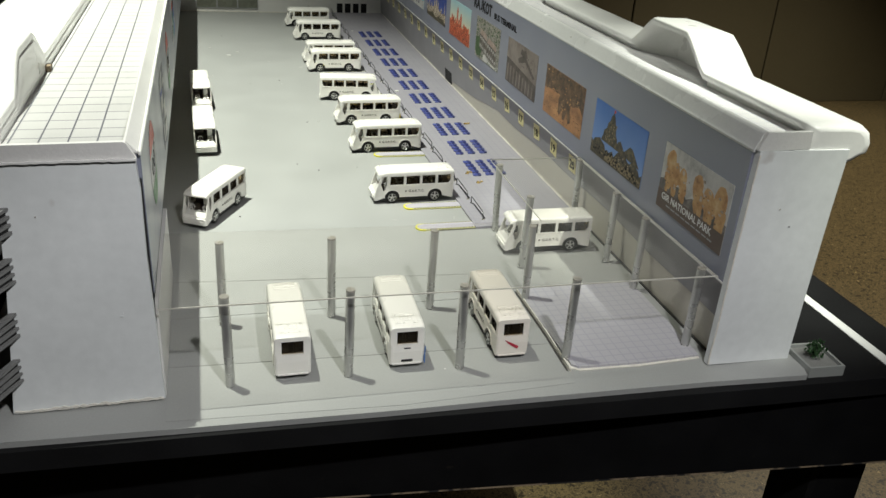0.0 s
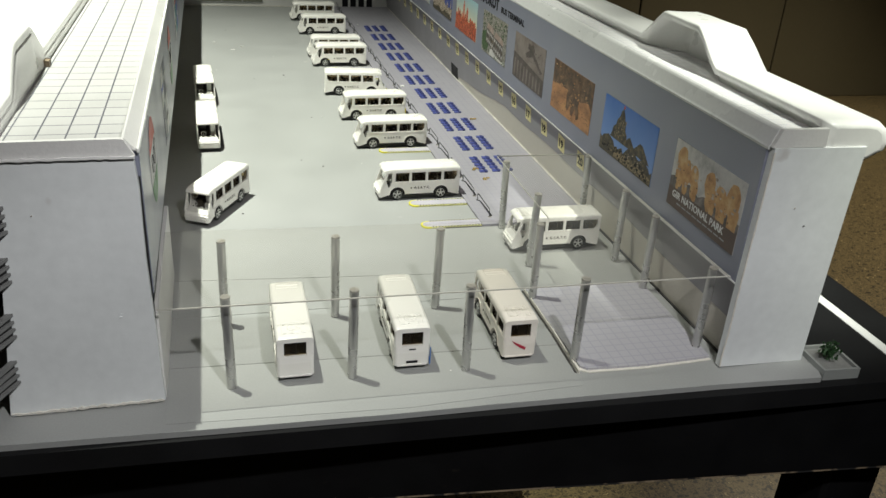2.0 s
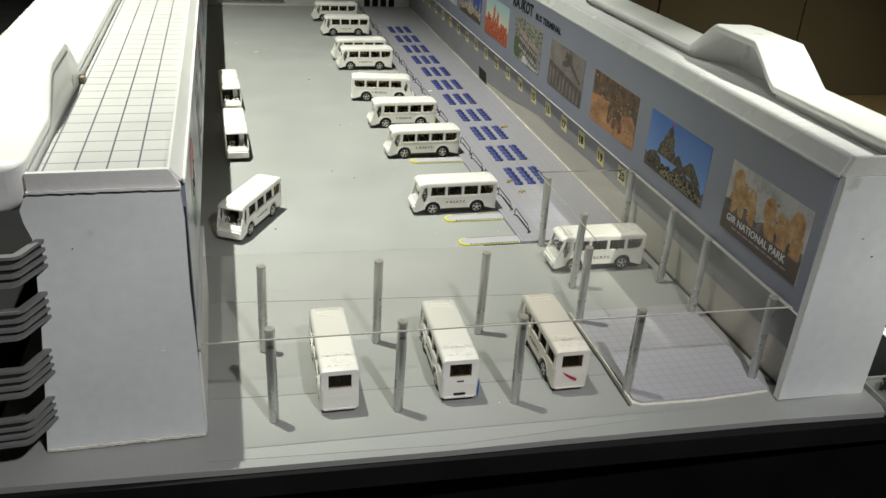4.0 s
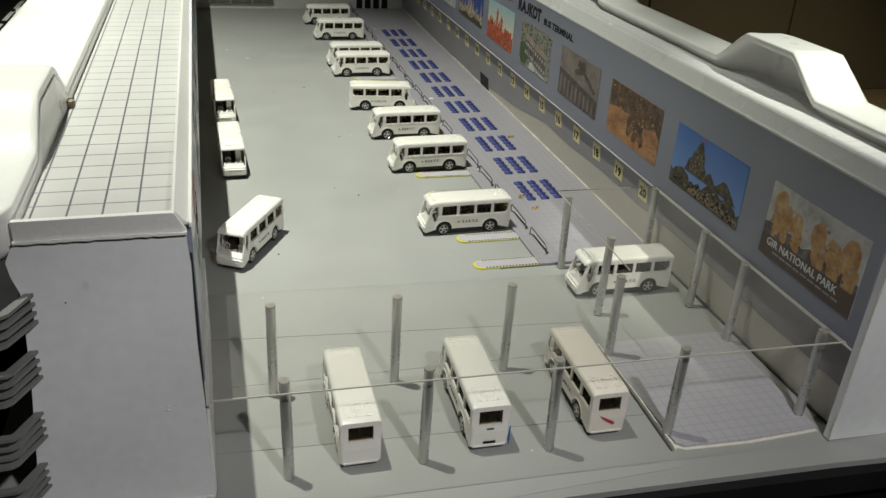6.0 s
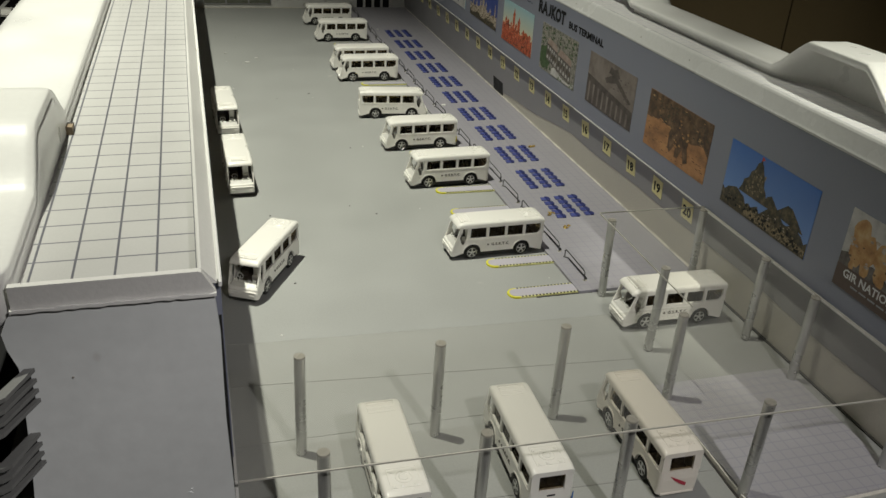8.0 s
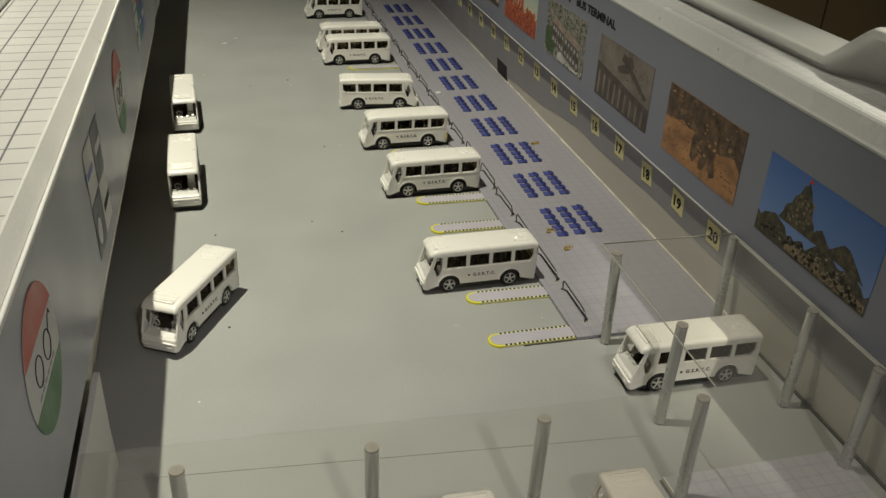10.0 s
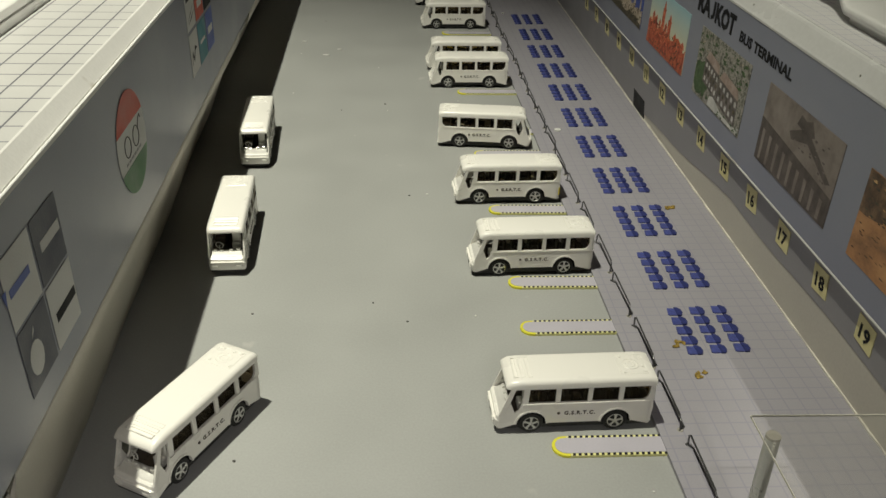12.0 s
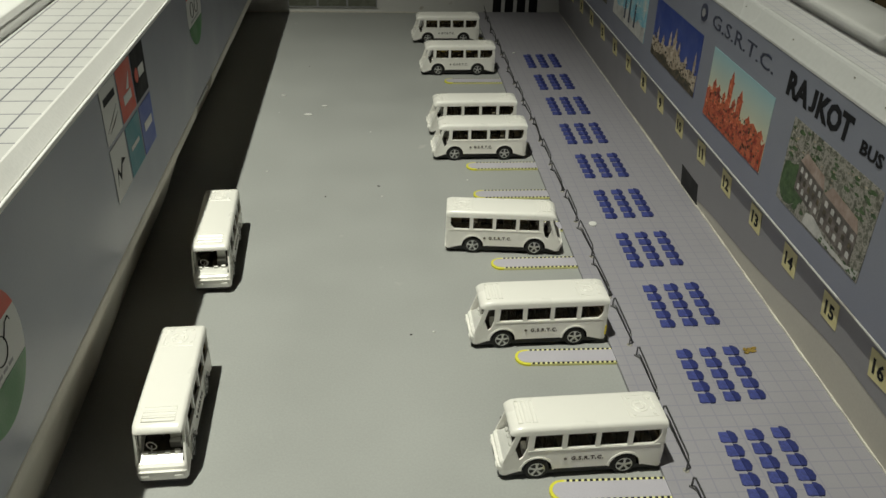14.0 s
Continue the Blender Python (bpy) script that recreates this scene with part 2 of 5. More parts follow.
def acrylic():
    m = bpy.data.materials.new("clear_acrylic")
    n, l, b = nodes_of(m)
    b.inputs["Base Color"].default_value = (0.93, 0.96, 0.94, 1)
    b.inputs["Roughness"].default_value, b.inputs["IOR"].default_value = 0.06, 1.45
    clear, mix, place, tex, span = n.new("ShaderNodeBsdfTransparent"), n.new("ShaderNodeMixShader"), n.new("ShaderNodeTexCoord"), n.new("ShaderNodeTexNoise"), n.new("ShaderNodeMapRange")
    clear.inputs[0].default_value = (0.958, 0.955, 0.945, 1)
    b.inputs["Base Color"].default_value = (0.58, 0.58, 0.55, 1)
    tex.inputs["Scale"].default_value, tex.inputs["Detail"].default_value = 14, 5
    span.inputs["From Min"].default_value, span.inputs["From Max"].default_value = 0.3, 0.75
    span.inputs["To Min"].default_value, span.inputs["To Max"].default_value = 0.02, 0.085
    l.new(place.outputs["Object"], tex.inputs["Vector"])
    l.new(tex.outputs["Fac"], span.inputs["Value"])
    l.new(span.outputs[0], mix.inputs[0])
    l.new(clear.outputs[0], mix.inputs[1])
    l.new(b.outputs[0], mix.inputs[2])
    l.new(mix.outputs[0], n["Material Output"].inputs["Surface"])
    return m


ACRYLIC = acrylic()


def smoky():
    """Brown-tinted clear plastic of the bus windows."""
    m = bpy.data.materials.new("smoky_bus_glazing")
    n, l, b = nodes_of(m)
    b.inputs["Base Color"].default_value, b.inputs["Roughness"].default_value = (0.05, 0.04, 0.028, 1), 0.12
    clear, mix = n.new("ShaderNodeBsdfTransparent"), n.new("ShaderNodeMixShader")
    clear.inputs[0].default_value, mix.inputs[0].default_value = (0.80, 0.75, 0.65, 1), 0.13
    l.new(clear.outputs[0], mix.inputs[1])
    l.new(b.outputs[0], mix.inputs[2])
    l.new(mix.outputs[0], n["Material Output"].inputs["Surface"])
    return m


SMOKE = smoky()
ACRYLIC_EDGE = paint("acrylic_cut_edge", (0.56, 0.54, 0.48), 0.6, vary=0.1, scale=80, specular=0.2)


# ---- mesh helpers ----
def box(bm, x0, x1, y0, y1, z0, z1):
    v = [bm.verts.new(p) for p in ((x0, y0, z0), (x1, y0, z0), (x1, y1, z0), (x0, y1, z0), (x0, y0, z1), (x1, y0, z1), (x1, y1, z1), (x0, y1, z1))]
    for f in ((3, 2, 1, 0), (4, 5, 6, 7), (0, 1, 5, 4), (1, 2, 6, 5), (2, 3, 7, 6), (3, 0, 4, 7)):
        bm.faces.new([v[i] for i in f])
    return bm


def prism(bm, outline, low, high, axis="z"):
    """An outline of (u, v) pushed from low to high along an axis: z takes (x, y), y takes (x, z), x takes (y, z)."""
    def put(u, v, w):
        return {"z": (u, v, w), "y": (u, w, v), "x": (w, u, v)}[axis]
    a = [bm.verts.new(put(u, v, low)) for u, v in outline]
    b = [bm.verts.new(put(u, v, high)) for u, v in outline]
    k = len(outline)
    faces = [bm.faces.new(a), bm.faces.new(b)]
    faces += [bm.faces.new((a[i], a[(i + 1) % k], b[(i + 1) % k], b[i])) for i in range(k)]
    bmesh.ops.recalc_face_normals(bm, faces=faces)
    return bm


def rod(bm, points, radius, sides=8):
    """A round bar through the points."""
    rings = []
    pts = [Vector(p) for p in points]
    for i, p in enumerate(pts):
        d = (pts[min(i + 1, len(pts) - 1)] - pts[max(i - 1, 0)]).normalized()
        side = d.cross(Vector((0.3, 0.2, 1) if abs(d.z) < 0.9 else (1, 0.1, 0))).normalized()
        up = side.cross(d)
        rings.append([bm.verts.new(p + radius * (math.cos(a) * side + math.sin(a) * up)) for a in (2 * math.pi * k / sides for k in range(sides))])
    faces = []
    for r, s in zip(rings, rings[1:]):
        faces += [bm.faces.new((r[k], r[(k + 1) % sides], s[(k + 1) % sides], s[k])) for k in range(sides)]
    faces += [bm.faces.new(rings[0][::-1]), bm.faces.new(rings[-1])]
    bmesh.ops.recalc_face_normals(bm, faces=faces)
    return bm


def round_box(bm, x0, x1, y0, y1, z0, z1, r, segments=2):
    t = bmesh.new()
    box(t, x0, x1, y0, y1, z0, z1)
    bmesh.ops.bevel(t, geom=t.edges[:], offset=r, segments=segments, affect="EDGES", profile=0.5)
    m = bpy.data.meshes.new("tmp")
    t.to_mesh(m)
    t.free()
    bm.from_mesh(m)
    bpy.data.meshes.remove(m)
    return bm


def link_mesh(name, bm, material, smooth=False):
    me = bpy.data.meshes.new(name)
    bm.to_mesh(me)
    bm.free()
    for m in (material if isinstance(material, (list, tuple)) else [material]):
        me.materials.append(m)
    if smooth:
        for p in me.polygons:
            p.use_smooth = True
    return new(name, me)


def part(name, bm, material, parent, label="", smooth=False):
    ob = link_mesh(name, bm, material, smooth)
    ob.parent = parent
    if label:
        ob["label"] = label
    return ob


def thing(name, m, label, category, group="", kind=""):
    ob = new(name)
    ob.empty_display_size = 0.01
    ob.matrix_world = m
    return tagged(ob, label, category, group, kind)


def solid(name, bm, material, label, category, group="", kind="", smooth=False):
    return tagged(link_mesh(name, bm, material, smooth), label, category, group, kind)


def lettering(text, height, depth=0.0004, spacing=1.0, squeeze=1.0, bold=0.0):
    """Flat raised letters in a bmesh, starting at the origin, along +x, upright in +y."""
    cu = bpy.data.curves.new("letters", "FONT")
    cu.offset = bold * height
    cu.body, cu.size, cu.extrude, cu.space_character, cu.resolution_u = text, height / 0.7, depth, spacing, 2
    ob = bpy.data.objects.new("letters", cu)
    scene.collection.objects.link(ob)
    me = bpy.data.meshes.new_from_object(ob.evaluated_get(bpy.context.evaluated_depsgraph_get()))
    bm = bmesh.new()
    bm.from_mesh(me)
    bmesh.ops.transform(bm, matrix=Matrix.Diagonal((squeeze, 1, 1, 1)), verts=bm.verts)
    bpy.data.objects.remove(ob)
    bpy.data.curves.remove(cu)
    bpy.data.meshes.remove(me)
    return bm


ON_RIGHT = Matrix(((0, 0, -1, 0), (-1, 0, 0, 0), (0, 1, 0, 0), (0, 0, 0, 1)))   # letters on a wall that faces -x


# ---- the hall ----
FLOOR_Z = -0.75
room = box(bmesh.new(), -3.6, 4.4, -3.0, 3.9, FLOOR_Z - 0.1, FLOOR_Z)
solid("floor", room, TERRAZZO, "speckled brown terrazzo floor of the hall", "floor", kind="structure")
solid("ceiling", box(bmesh.new(), -3.6, 4.4, -3.0, 3.9, 2.2, 2.3), CEIL, "plain ceiling of the dim hall", "ceiling", kind="structure")
for nm, b in (("wall_north", (-3.7, 4.5, 3.9, 4.0)), ("wall_south", (-3.7, 4.5, -3.1, -3.0)), ("wall_east", (4.4, 4.5, -3.0, 3.9)), ("wall_west", (-3.7, -3.6, -3.0, 3.9))):
    w = solid(nm, box(bmesh.new(), *b, FLOOR_Z, 2.2), DARK, "dark brown panelled wall of the hall", "wall", kind="structure")
    if nm == "wall_north":
        for k in range(10):
            x = -3.55 + 0.8 * k
            part("panel", round_box(bmesh.new(), x, x + 0.792, 3.875, 3.9, FLOOR_Z, 2.2, 0.003, 1), PANEL, w)
    if nm == "wall_east":
        for k in range(8):
            y = -2.95 + 0.85 * k
            part("panel", round_box(bmesh.new(), 4.375, 4.4, y, y + 0.842, FLOOR_Z, 2.2, 0.003, 1), PANEL, w)

# ---- the black table under the model ----
table = thing("display_table", pose(0, 0, 0), "black painted wooden display table carrying the model", "table")
top = bmesh.new()
prism(top, [(-0.62, 0.601), (0.672, 0.5525), (0.672, 2.62), (-0.62, 2.62)], -0.022, -0.005)
part("tabletop", top, ROAD, table)
skirt = bmesh.new()
prism(skirt, [(-0.612, 0.6725), (0.666, 0.5545), (0.666, 0.578), (-0.612, 0.696)], -0.100, -0.0225)
part("front_apron", skirt, BLACK, table)
prism(bm := bmesh.new(), [(0.649, 0.580), (0.6685, 0.580), (0.6685, 2.6), (0.649, 2.6)], -0.100, -0.0225)
part("side_apron", bm, BLACK, table)
bm = bmesh.new()
prism(bm, [(-0.612, 0.6730), (0.666, 0.5550), (0.666, 0.560), (-0.612, 0.6780)], -0.1025, -0.1002)
part("apron_edge", bm, RAW, table, "worn bare lower edge of the apron")
for lx, ly in ((0.600, 0.585), (-0.58, 0.70), (0.600, 2.54), (-0.58, 2.54)):
    part("leg", round_box(bmesh.new(), lx, lx + 0.06, ly, ly + 0.06, FLOOR_Z, -0.1027, 0.004, 1), BLACK, table)
for x, w in ((0.6245, 0.0105), (-0.365, 0.009)):
    if x > 0:
        solid("road_line", box(bmesh.new(), x, x + w, 0.5575, 2.6, -0.005, -0.0042), LINE, "white painted line along the black model road", "road line", kind="structure")
    else:
        for k in range(16):
            y = 0.75 + 0.118 * k
            solid("road_dash", box(bmesh.new(), x, x + w, y, y + 0.085, -0.005, -0.0042), LINE, "white dash on the black model road", "road line", "lane dashes", kind="structure")

# ---- the model's ground ----
bm = bmesh.new()
prism(bm, [(-0.112, 0.5872), (0.05, 0.5802), (0.19, 0.5752), (0.27, 0.5740), (0.45, 0.5690), (0.538, 0.5640), (0.552, 0.60), (0.552, 2.25), (-0.12, 2.25), (-0.113, 0.70)], -0.0048, 0.0)
ground = solid("ground", bm, GROUND, "pale grey card forecourt of the model bus station", "ground", kind="structure")
bm = bmesh.new()
prism(bm, [(0.028, 0.6575), (0.338, 0.6440), (0.338, 0.586), (0.20, 0.5805), (0.028, 0.590)], 0.0001, 0.00035)
part("front_sheet", bm, APRON, ground)
bm = bmesh.new()
prism(bm, [(0.02, 0.800), (0.33, 0.7765), (0.336, 0.742), (0.336, 0.732), (0.02, 0.7325)], 0.0001, 0.0003)
part("middle_sheet", bm, GROUND, ground)
for (a, b) in (((0.02, 0.8005), (0.345, 0.7760)), ((0.025, 0.6585), (0.338, 0.6445)), ((0.02, 0.7325), (0.336, 0.7325))):
    bm = bmesh.new()
    prism(bm, [a, b, (b[0], b[1] + 0.0009), (a[0], a[1] + 0.0008)], 0.0001, 0.00042)
    part("sheet_joint", bm, SEAM, ground)
for k in range(26):
    x, y = random.uniform(0.06, 0.33), random.uniform(0.62, 2.1)
    r = random.uniform(0.0004, 0.0011)
    bm = bmesh.new()
    prism(bm, [(x + r * random.uniform(0.6, 1.6) * math.cos(a), y + r * random.uniform(0.6, 1.3) * math.sin(a)) for a in (0, 1.2, 2.5, 3.8, 5.1)], 0.0, 0.0006)
    solid("crumb", bm, WHITE if k % 2 else DARK, "tiny crumb of debris lying on the grey ground", "debris", "crumbs on the ground")
for x, y, rx, ry in ((0.0975, 1.710, 0.0042, 0.0028), (0.1141, 1.7366, 0.003, 0.0018), (0.0633, 1.7731, 0.0025, 0.0013), (0.3665, 1.4366, 0.0036, 0.0040), (0.366, 1.93, 0.002, 0.002)):
    bm = bmesh.new()
    prism(bm, [(x + rx * math.cos(a) * random.uniform(0.8, 1.2), y + ry * math.sin(a)) for a in (0.0, 0.8, 1.6, 2.4, 3.2, 4.0, 4.8, 5.6)], 0.0005 if x < 0.3 else 0.0032, 0.0012 if x < 0.3 else 0.0045)
    solid("paper_scrap", bm, WHITE, "small torn scrap of white paper", "debris", "scraps of paper")

# ---- platforms ----
bm = bmesh.new()
prism(bm, [(0.3432, 0.8825), (0.4716, 0.8825), (0.4716, 2.148), (0.3325, 2.148)], 0.0002, 0.003)
solid("platform", bm, TILES, "long waiting platform with lilac tile-print paper", "platform", kind="structure")
bm = bmesh.new()
prism(bm, [(0.344, 0.608), (0.349, 0.6035), (0.400, 0.6015), (0.445, 0.6035), (0.4585, 0.6045), (0.4595, 0.737), (0.342, 0.737)], 0.0010, 0.0030)
solid("front_platform", bm, PAPER, "small front platform with curling lilac tile-print paper", "platform", kind="structure")
bm = bmesh.new()
prism(bm, [(0.343, 0.6045), (0.349, 0.6008), (0.400, 0.5990), (0.445, 0.6010), (0.4585, 0.6018), (0.4585, 0.62), (0.343, 0.62)], 0.0002, 0.0010)
solid("platform_edging", bm, EDGE, "torn white paper edge under the front platform", "paper edge", kind="structure")

for nm, pts, z1, mat, lab in (("platform_shadow_gap", [(0.3378, 0.603), (0.3392, 0.602), (0.3410, 0.66), (0.3404, 0.737), (0.3388, 0.737), (0.3394, 0.66)], 0.0008, DARK, "dark gap beside the front platform paper"),
                               ("platform_crease", [(0.3400, 0.6015), (0.3412, 0.6010), (0.3424, 0.66), (0.3416, 0.737), (0.3406, 0.737), (0.3412, 0.66)], 0.0034, EDGE, "curled torn edge of the front platform paper")):
    solid(nm, prism(bmesh.new(), pts, 0.0004, z1), mat, lab, "paper edge", kind="structure")
bm = bmesh.new()
prism(bm, [(0.302 + 0.004 * i, 0.8822 + random.uniform(0, 0.0007)) for i in range(15)] + [(0.358 - 0.004 * i, 0.8836 + random.uniform(0, 0.0006)) for i in range(15)], 0.0002, 0.0007)
solid("platform_gap", bm, DARK, "ragged dark gap before the platform's end", "gap", kind="structure")

strip = thing("bay_divider", pose(0, 0, 0), "lilac bay divider card with yellow and black hazard border", "bay divider", "bay dividers along the platform")
L, W = 0.0730, 0.0165


def capsule(length, width, k=8):
    r = width / 2
    return [(length, -r), (length, r)] + [(r - r * math.sin(math.pi * i / k), r * math.cos(math.pi * i / k)) for i in range(k + 1)]


part("nose_border", prism(bmesh.new(), [(min(x, 0.0098), y) for x, y in capsule(L, W)], 0.0002, 0.0018), YELLOW, strip, "yellow rounded nose")
part("side_border", prism(bmesh.new(), [(0.0099, -W / 2), (L, -W / 2), (L, W / 2), (0.0099, W / 2)], 0.0002, 0.0018), PALEYELLOW, strip, "pale yellow border")
part("inner_card", prism(bmesh.new(), [(0.0019 + x, y) for x, y in capsule(L - 0.0019, W - 0.0039)], 0.0018, 0.0021), LILAC, strip)
for side in (-1, 1):
    for k in range(18):
        x = 0.011 + 0.0034 * k
        y = side * (W / 2 - 0.00098)
        bm = prism(bmesh.new(), [(x, y - 0.00088), (x + 0.0017, y - 0.00088), (x + 0.0020, y + 0.00088), (x + 0.0003, y + 0.00088)], 0.0018, 0.0021)
        part("hazard_dash", bm, INK, strip)
for k in range(20):
    m = pose(0.2767 - 0.0010 * k, 0.8917 + 0.0590 * k + 0.0002 * k * k, 0, 0, 0, random.uniform(-0.6, 0.6))
    if k:
        copy_thing(strip, m)
    else:
        strip.matrix_world = m

rail = thing("guard_rail", pose(0, 0, 0), "small bent dark wire guard rail glued to the platform edge", "guard rail", "guard rails along the platform")
part("rail_hoop", rod(bmesh.new(), [(0, 0.0, 0.003), (0.0, 0.0005, 0.0105), (0, 0.003, 0.0125), (0, 0.045, 0.0125), (0, 0.0475, 0.0105), (0, 0.048, 0.003)], 0.0006), WIRE, rail)
# thin dark line low along the foot of the hoop
part("foot_line", rod(bmesh.new(), [(-0.0015, 0.048, 0.0038), (0.002, 0.044, 0.0036), (0.003, 0.002, 0.0036), (-0.001, -0.001, 0.0038)], 0.0006, 6), WIRE, rail)
bm = bmesh.new()
bmesh.ops.create_uvsphere(bm, u_segments=8, v_segments=5, radius=0.0022, matrix=pose(0, 0.0, 0.003) @ Matrix.Diagonal((1, 1, 0.35, 1)))
part("glue_blob", bm, GLUE, rail, "dried glue blob", True)
for k in range(21):
    m = pose(0.3570 - 0.00055 * k + random.uniform(-0.0006, 0.0006), 0.9007 + 0.0602 * k, 0, 0, random.uniform(-5, 5), random.uniform(-2, 2))
    if k:
        copy_thing(rail, m)
    else:
        rail.matrix_world = m

row = thing("seat_row", pose(0, 0, 0), "row of five blue waiting seats printed on the platform", "seats", "blue seat rows on the platform")
for k in range(5):
    y = -0.0051 - 0.0116 * k
    bm = bmesh.new()
    prism(bm, [(-0.0004, y - 0.0038), (0.0012, y - 0.0048), (0.0065, y - 0.0046), (0.0073, y + 0.001), (0.0065, y + 0.0038), (0.0007, y + 0.0043)], 0.0, 0.0007)
    n_light = len(bm.faces)
    prism(bm, [(0.0062, y - 0.0052), (0.0093, y - 0.0050), (0.0108, y - 0.0020), (0.0104, y + 0.0023), (0.0080, y + 0.0046), (0.0060, y + 0.0048)], 0.0, 0.0012)
    bm.faces.ensure_lookup_table()
    for f in bm.faces[n_light:]:
        f.material_index = 1
    seat = part("seat", bm, [BLUE, NAVY], row)
first = True
for k in range(11):
    for c in range(3):
        m = pose(0.3848 - 0.0007 * k + 0.0171 * c, 1.0905 + 0.0818 * k + 0.00015 * k * k + 0.0012 * c, 0.0031)
        if first:
            row.matrix_world, first = m, False
        else:
            copy_thing(row, m)
for x, y in ((0.3852, 1.0129), (0.3814, 1.0463), (0.4363, 1.2518)):
    bm = bmesh.new()
    for _ in range(5):
        ox, oy = random.uniform(-0.004, 0.004), random.uniform(-0.003, 0.003)
        bmesh.ops.create_icosphere(bm, subdivisions=1, radius=random.uniform(0.0014, 0.0024), matrix=pose(ox, oy, 0.0006, 0, 0, random.uniform(0, 90)) @ Matrix.Diagonal((1.7, 0.9, 0.35, 1)))
    ob = solid("gold_scrap", bm, GOLD, "crumpled gold-coloured scrap lying on the platform", "debris", "gold scraps on the platform")
    ob.matrix_world = pose(x, y, 0.0032)


# ---- the two long wings ----
def lift(y, a, b, c, d, h):
    """Height of a hump that rises from a to b and falls from c to d."""
    up, down = min(max((y - a) / (b - a), 0), 1), min(max((d - y) / (d - c), 0), 1)
    s = min(up, down)
    return h * (0.75 * s + 0.25 * s * s * (3 - 2 * s))


def fascia(sign, base, y0, y1, humps, bulge=0.056, rise=0.006, slot=0.0, tilt=0.003, depth=0.046):
    """The rolled cornice sheet: its section runs up from the roof, over and round to the underside. sign: which way is outward."""
    bm = bmesh.new()
    ys = [y0 + (y1 - y0) * k / 12 for k in range(13)] + [hump[0] + (hump[3] - hump[0]) * k / 26 for hump in humps for k in range(27)]
    ys = sorted(set(round(y, 4) for y in ys) | {round(y0 + d, 4) for d in (0.0004, 0.0012, 0.0025, 0.0045, 0.007, 0.010, 0.016)})
    sect = [(slot, -0.012, 0), (slot, rise - 0.0062, 1), (0.0003, rise - 0.0058, 1), (0.0, rise - 0.001, 1), (0.0008, rise, 1), (0.004, rise + 0.0006, 1), (0.018, rise + tilt * 0.3, 1), (0.034, rise + tilt * 0.7, 1), (0.046, rise + tilt - 0.002, 0.98), (0.053, rise + tilt - 0.0075, 0.87),
            (0.056, rise + tilt - 0.016, 0.6), (0.055, rise + tilt - 0.024, 0.3), (0.050, rise + tilt - depth + 0.008, 0.1), (0.042, rise + tilt - depth + 0.003, 0), (0.032, rise + tilt - depth, 0), (0.024, rise + tilt - depth - 0.001, 0), (0.024, -0.022, 0), (0.006 + slot, -0.02, 0)]
    rings, n = [], len(sect)
    for y in ys:
        up = max(lift(y, *hump) for hump in humps)
        deep = (0.85 * up if slot else 0.0) - slot * min(max((y0 + 0.016 - y) / 0.006, 0), 1)
        rings.append([bm.verts.new((sign * (u + (deep if i < 2 else 0.5 * deep if i == n - 1 else 0)) * bulge / 0.056, y, base + z + up * k)) for i, (u, z, k) in enumerate(sect)])
    middle = sum((v.co for v in rings[0]), Vector()) / n
    for ring in rings:  # the sheet turns over at its front end
        a = min(max((ring[0].co.y - y0) / 0.010, 0), 1)
        if a < 1:
            for v in ring:
                v.co += (0.30 * (1 - math.sqrt(1 - (1 - a) ** 2))) * (Vector((middle.x, v.co.y, middle.z)) - v.co)
    faces = []
    for r, s in zip(rings, rings[1:]):
        faces += [bm.faces.new((r[i], r[(i + 1) % n], s[(i + 1) % n], s[i])) for i in range(n)]
    for ring in (rings[0], rings[-1]):
        faces.append(bm.faces.new([bm.verts.new(v.co) for v in ring]))
    bmesh.ops.recalc_face_normals(bm, faces=faces)
    return bm


def ragged(x0, x1, z, k, amount):
    return [(x0 + (x1 - x0) * i / k, z + random.uniform(-amount, amount)) for i in range(k + 1)]


# right wing, in world axes
right = thing("right_wing", pose(0, 0, 0), "long white model terminal wing with blue-grey picture wall", "model building")
R_END = 2.148
part("picture_wall", box(bmesh.new(), 0.460, 0.466, 0.5965, R_END, 0.0765, 0.1865), GREYWALL, right, "blue-grey vinyl picture wall")
part("overhang_edge", round_box(bmesh.new(), 0.4596, 0.4690, 0.5965, R_END, 0.0746, 0.0762, 0.0003, 1), WHITE, right, "white lower edge of the overhang")
part("lower_wall", prism(bmesh.new(), [(0.4648, 0.0744), (0.4720, 0.0002), (0.486, 0.0002), (0.486, 0.0744)], 0.5965, R_END, "y"), CREAM, right, "cream board wall under the overhang")
bm = bmesh.new()
ys = [0.5965 + (R_END - 0.5965) * i / 90 for i in range(91)]
LEAN = (0.4720 - 0.4648) / 0.0742


def lean_x(z, out):
    """The sloping lower wall's face at a height, out before it."""
    return 0.4648 + LEAN * (0.0744 - z) - out


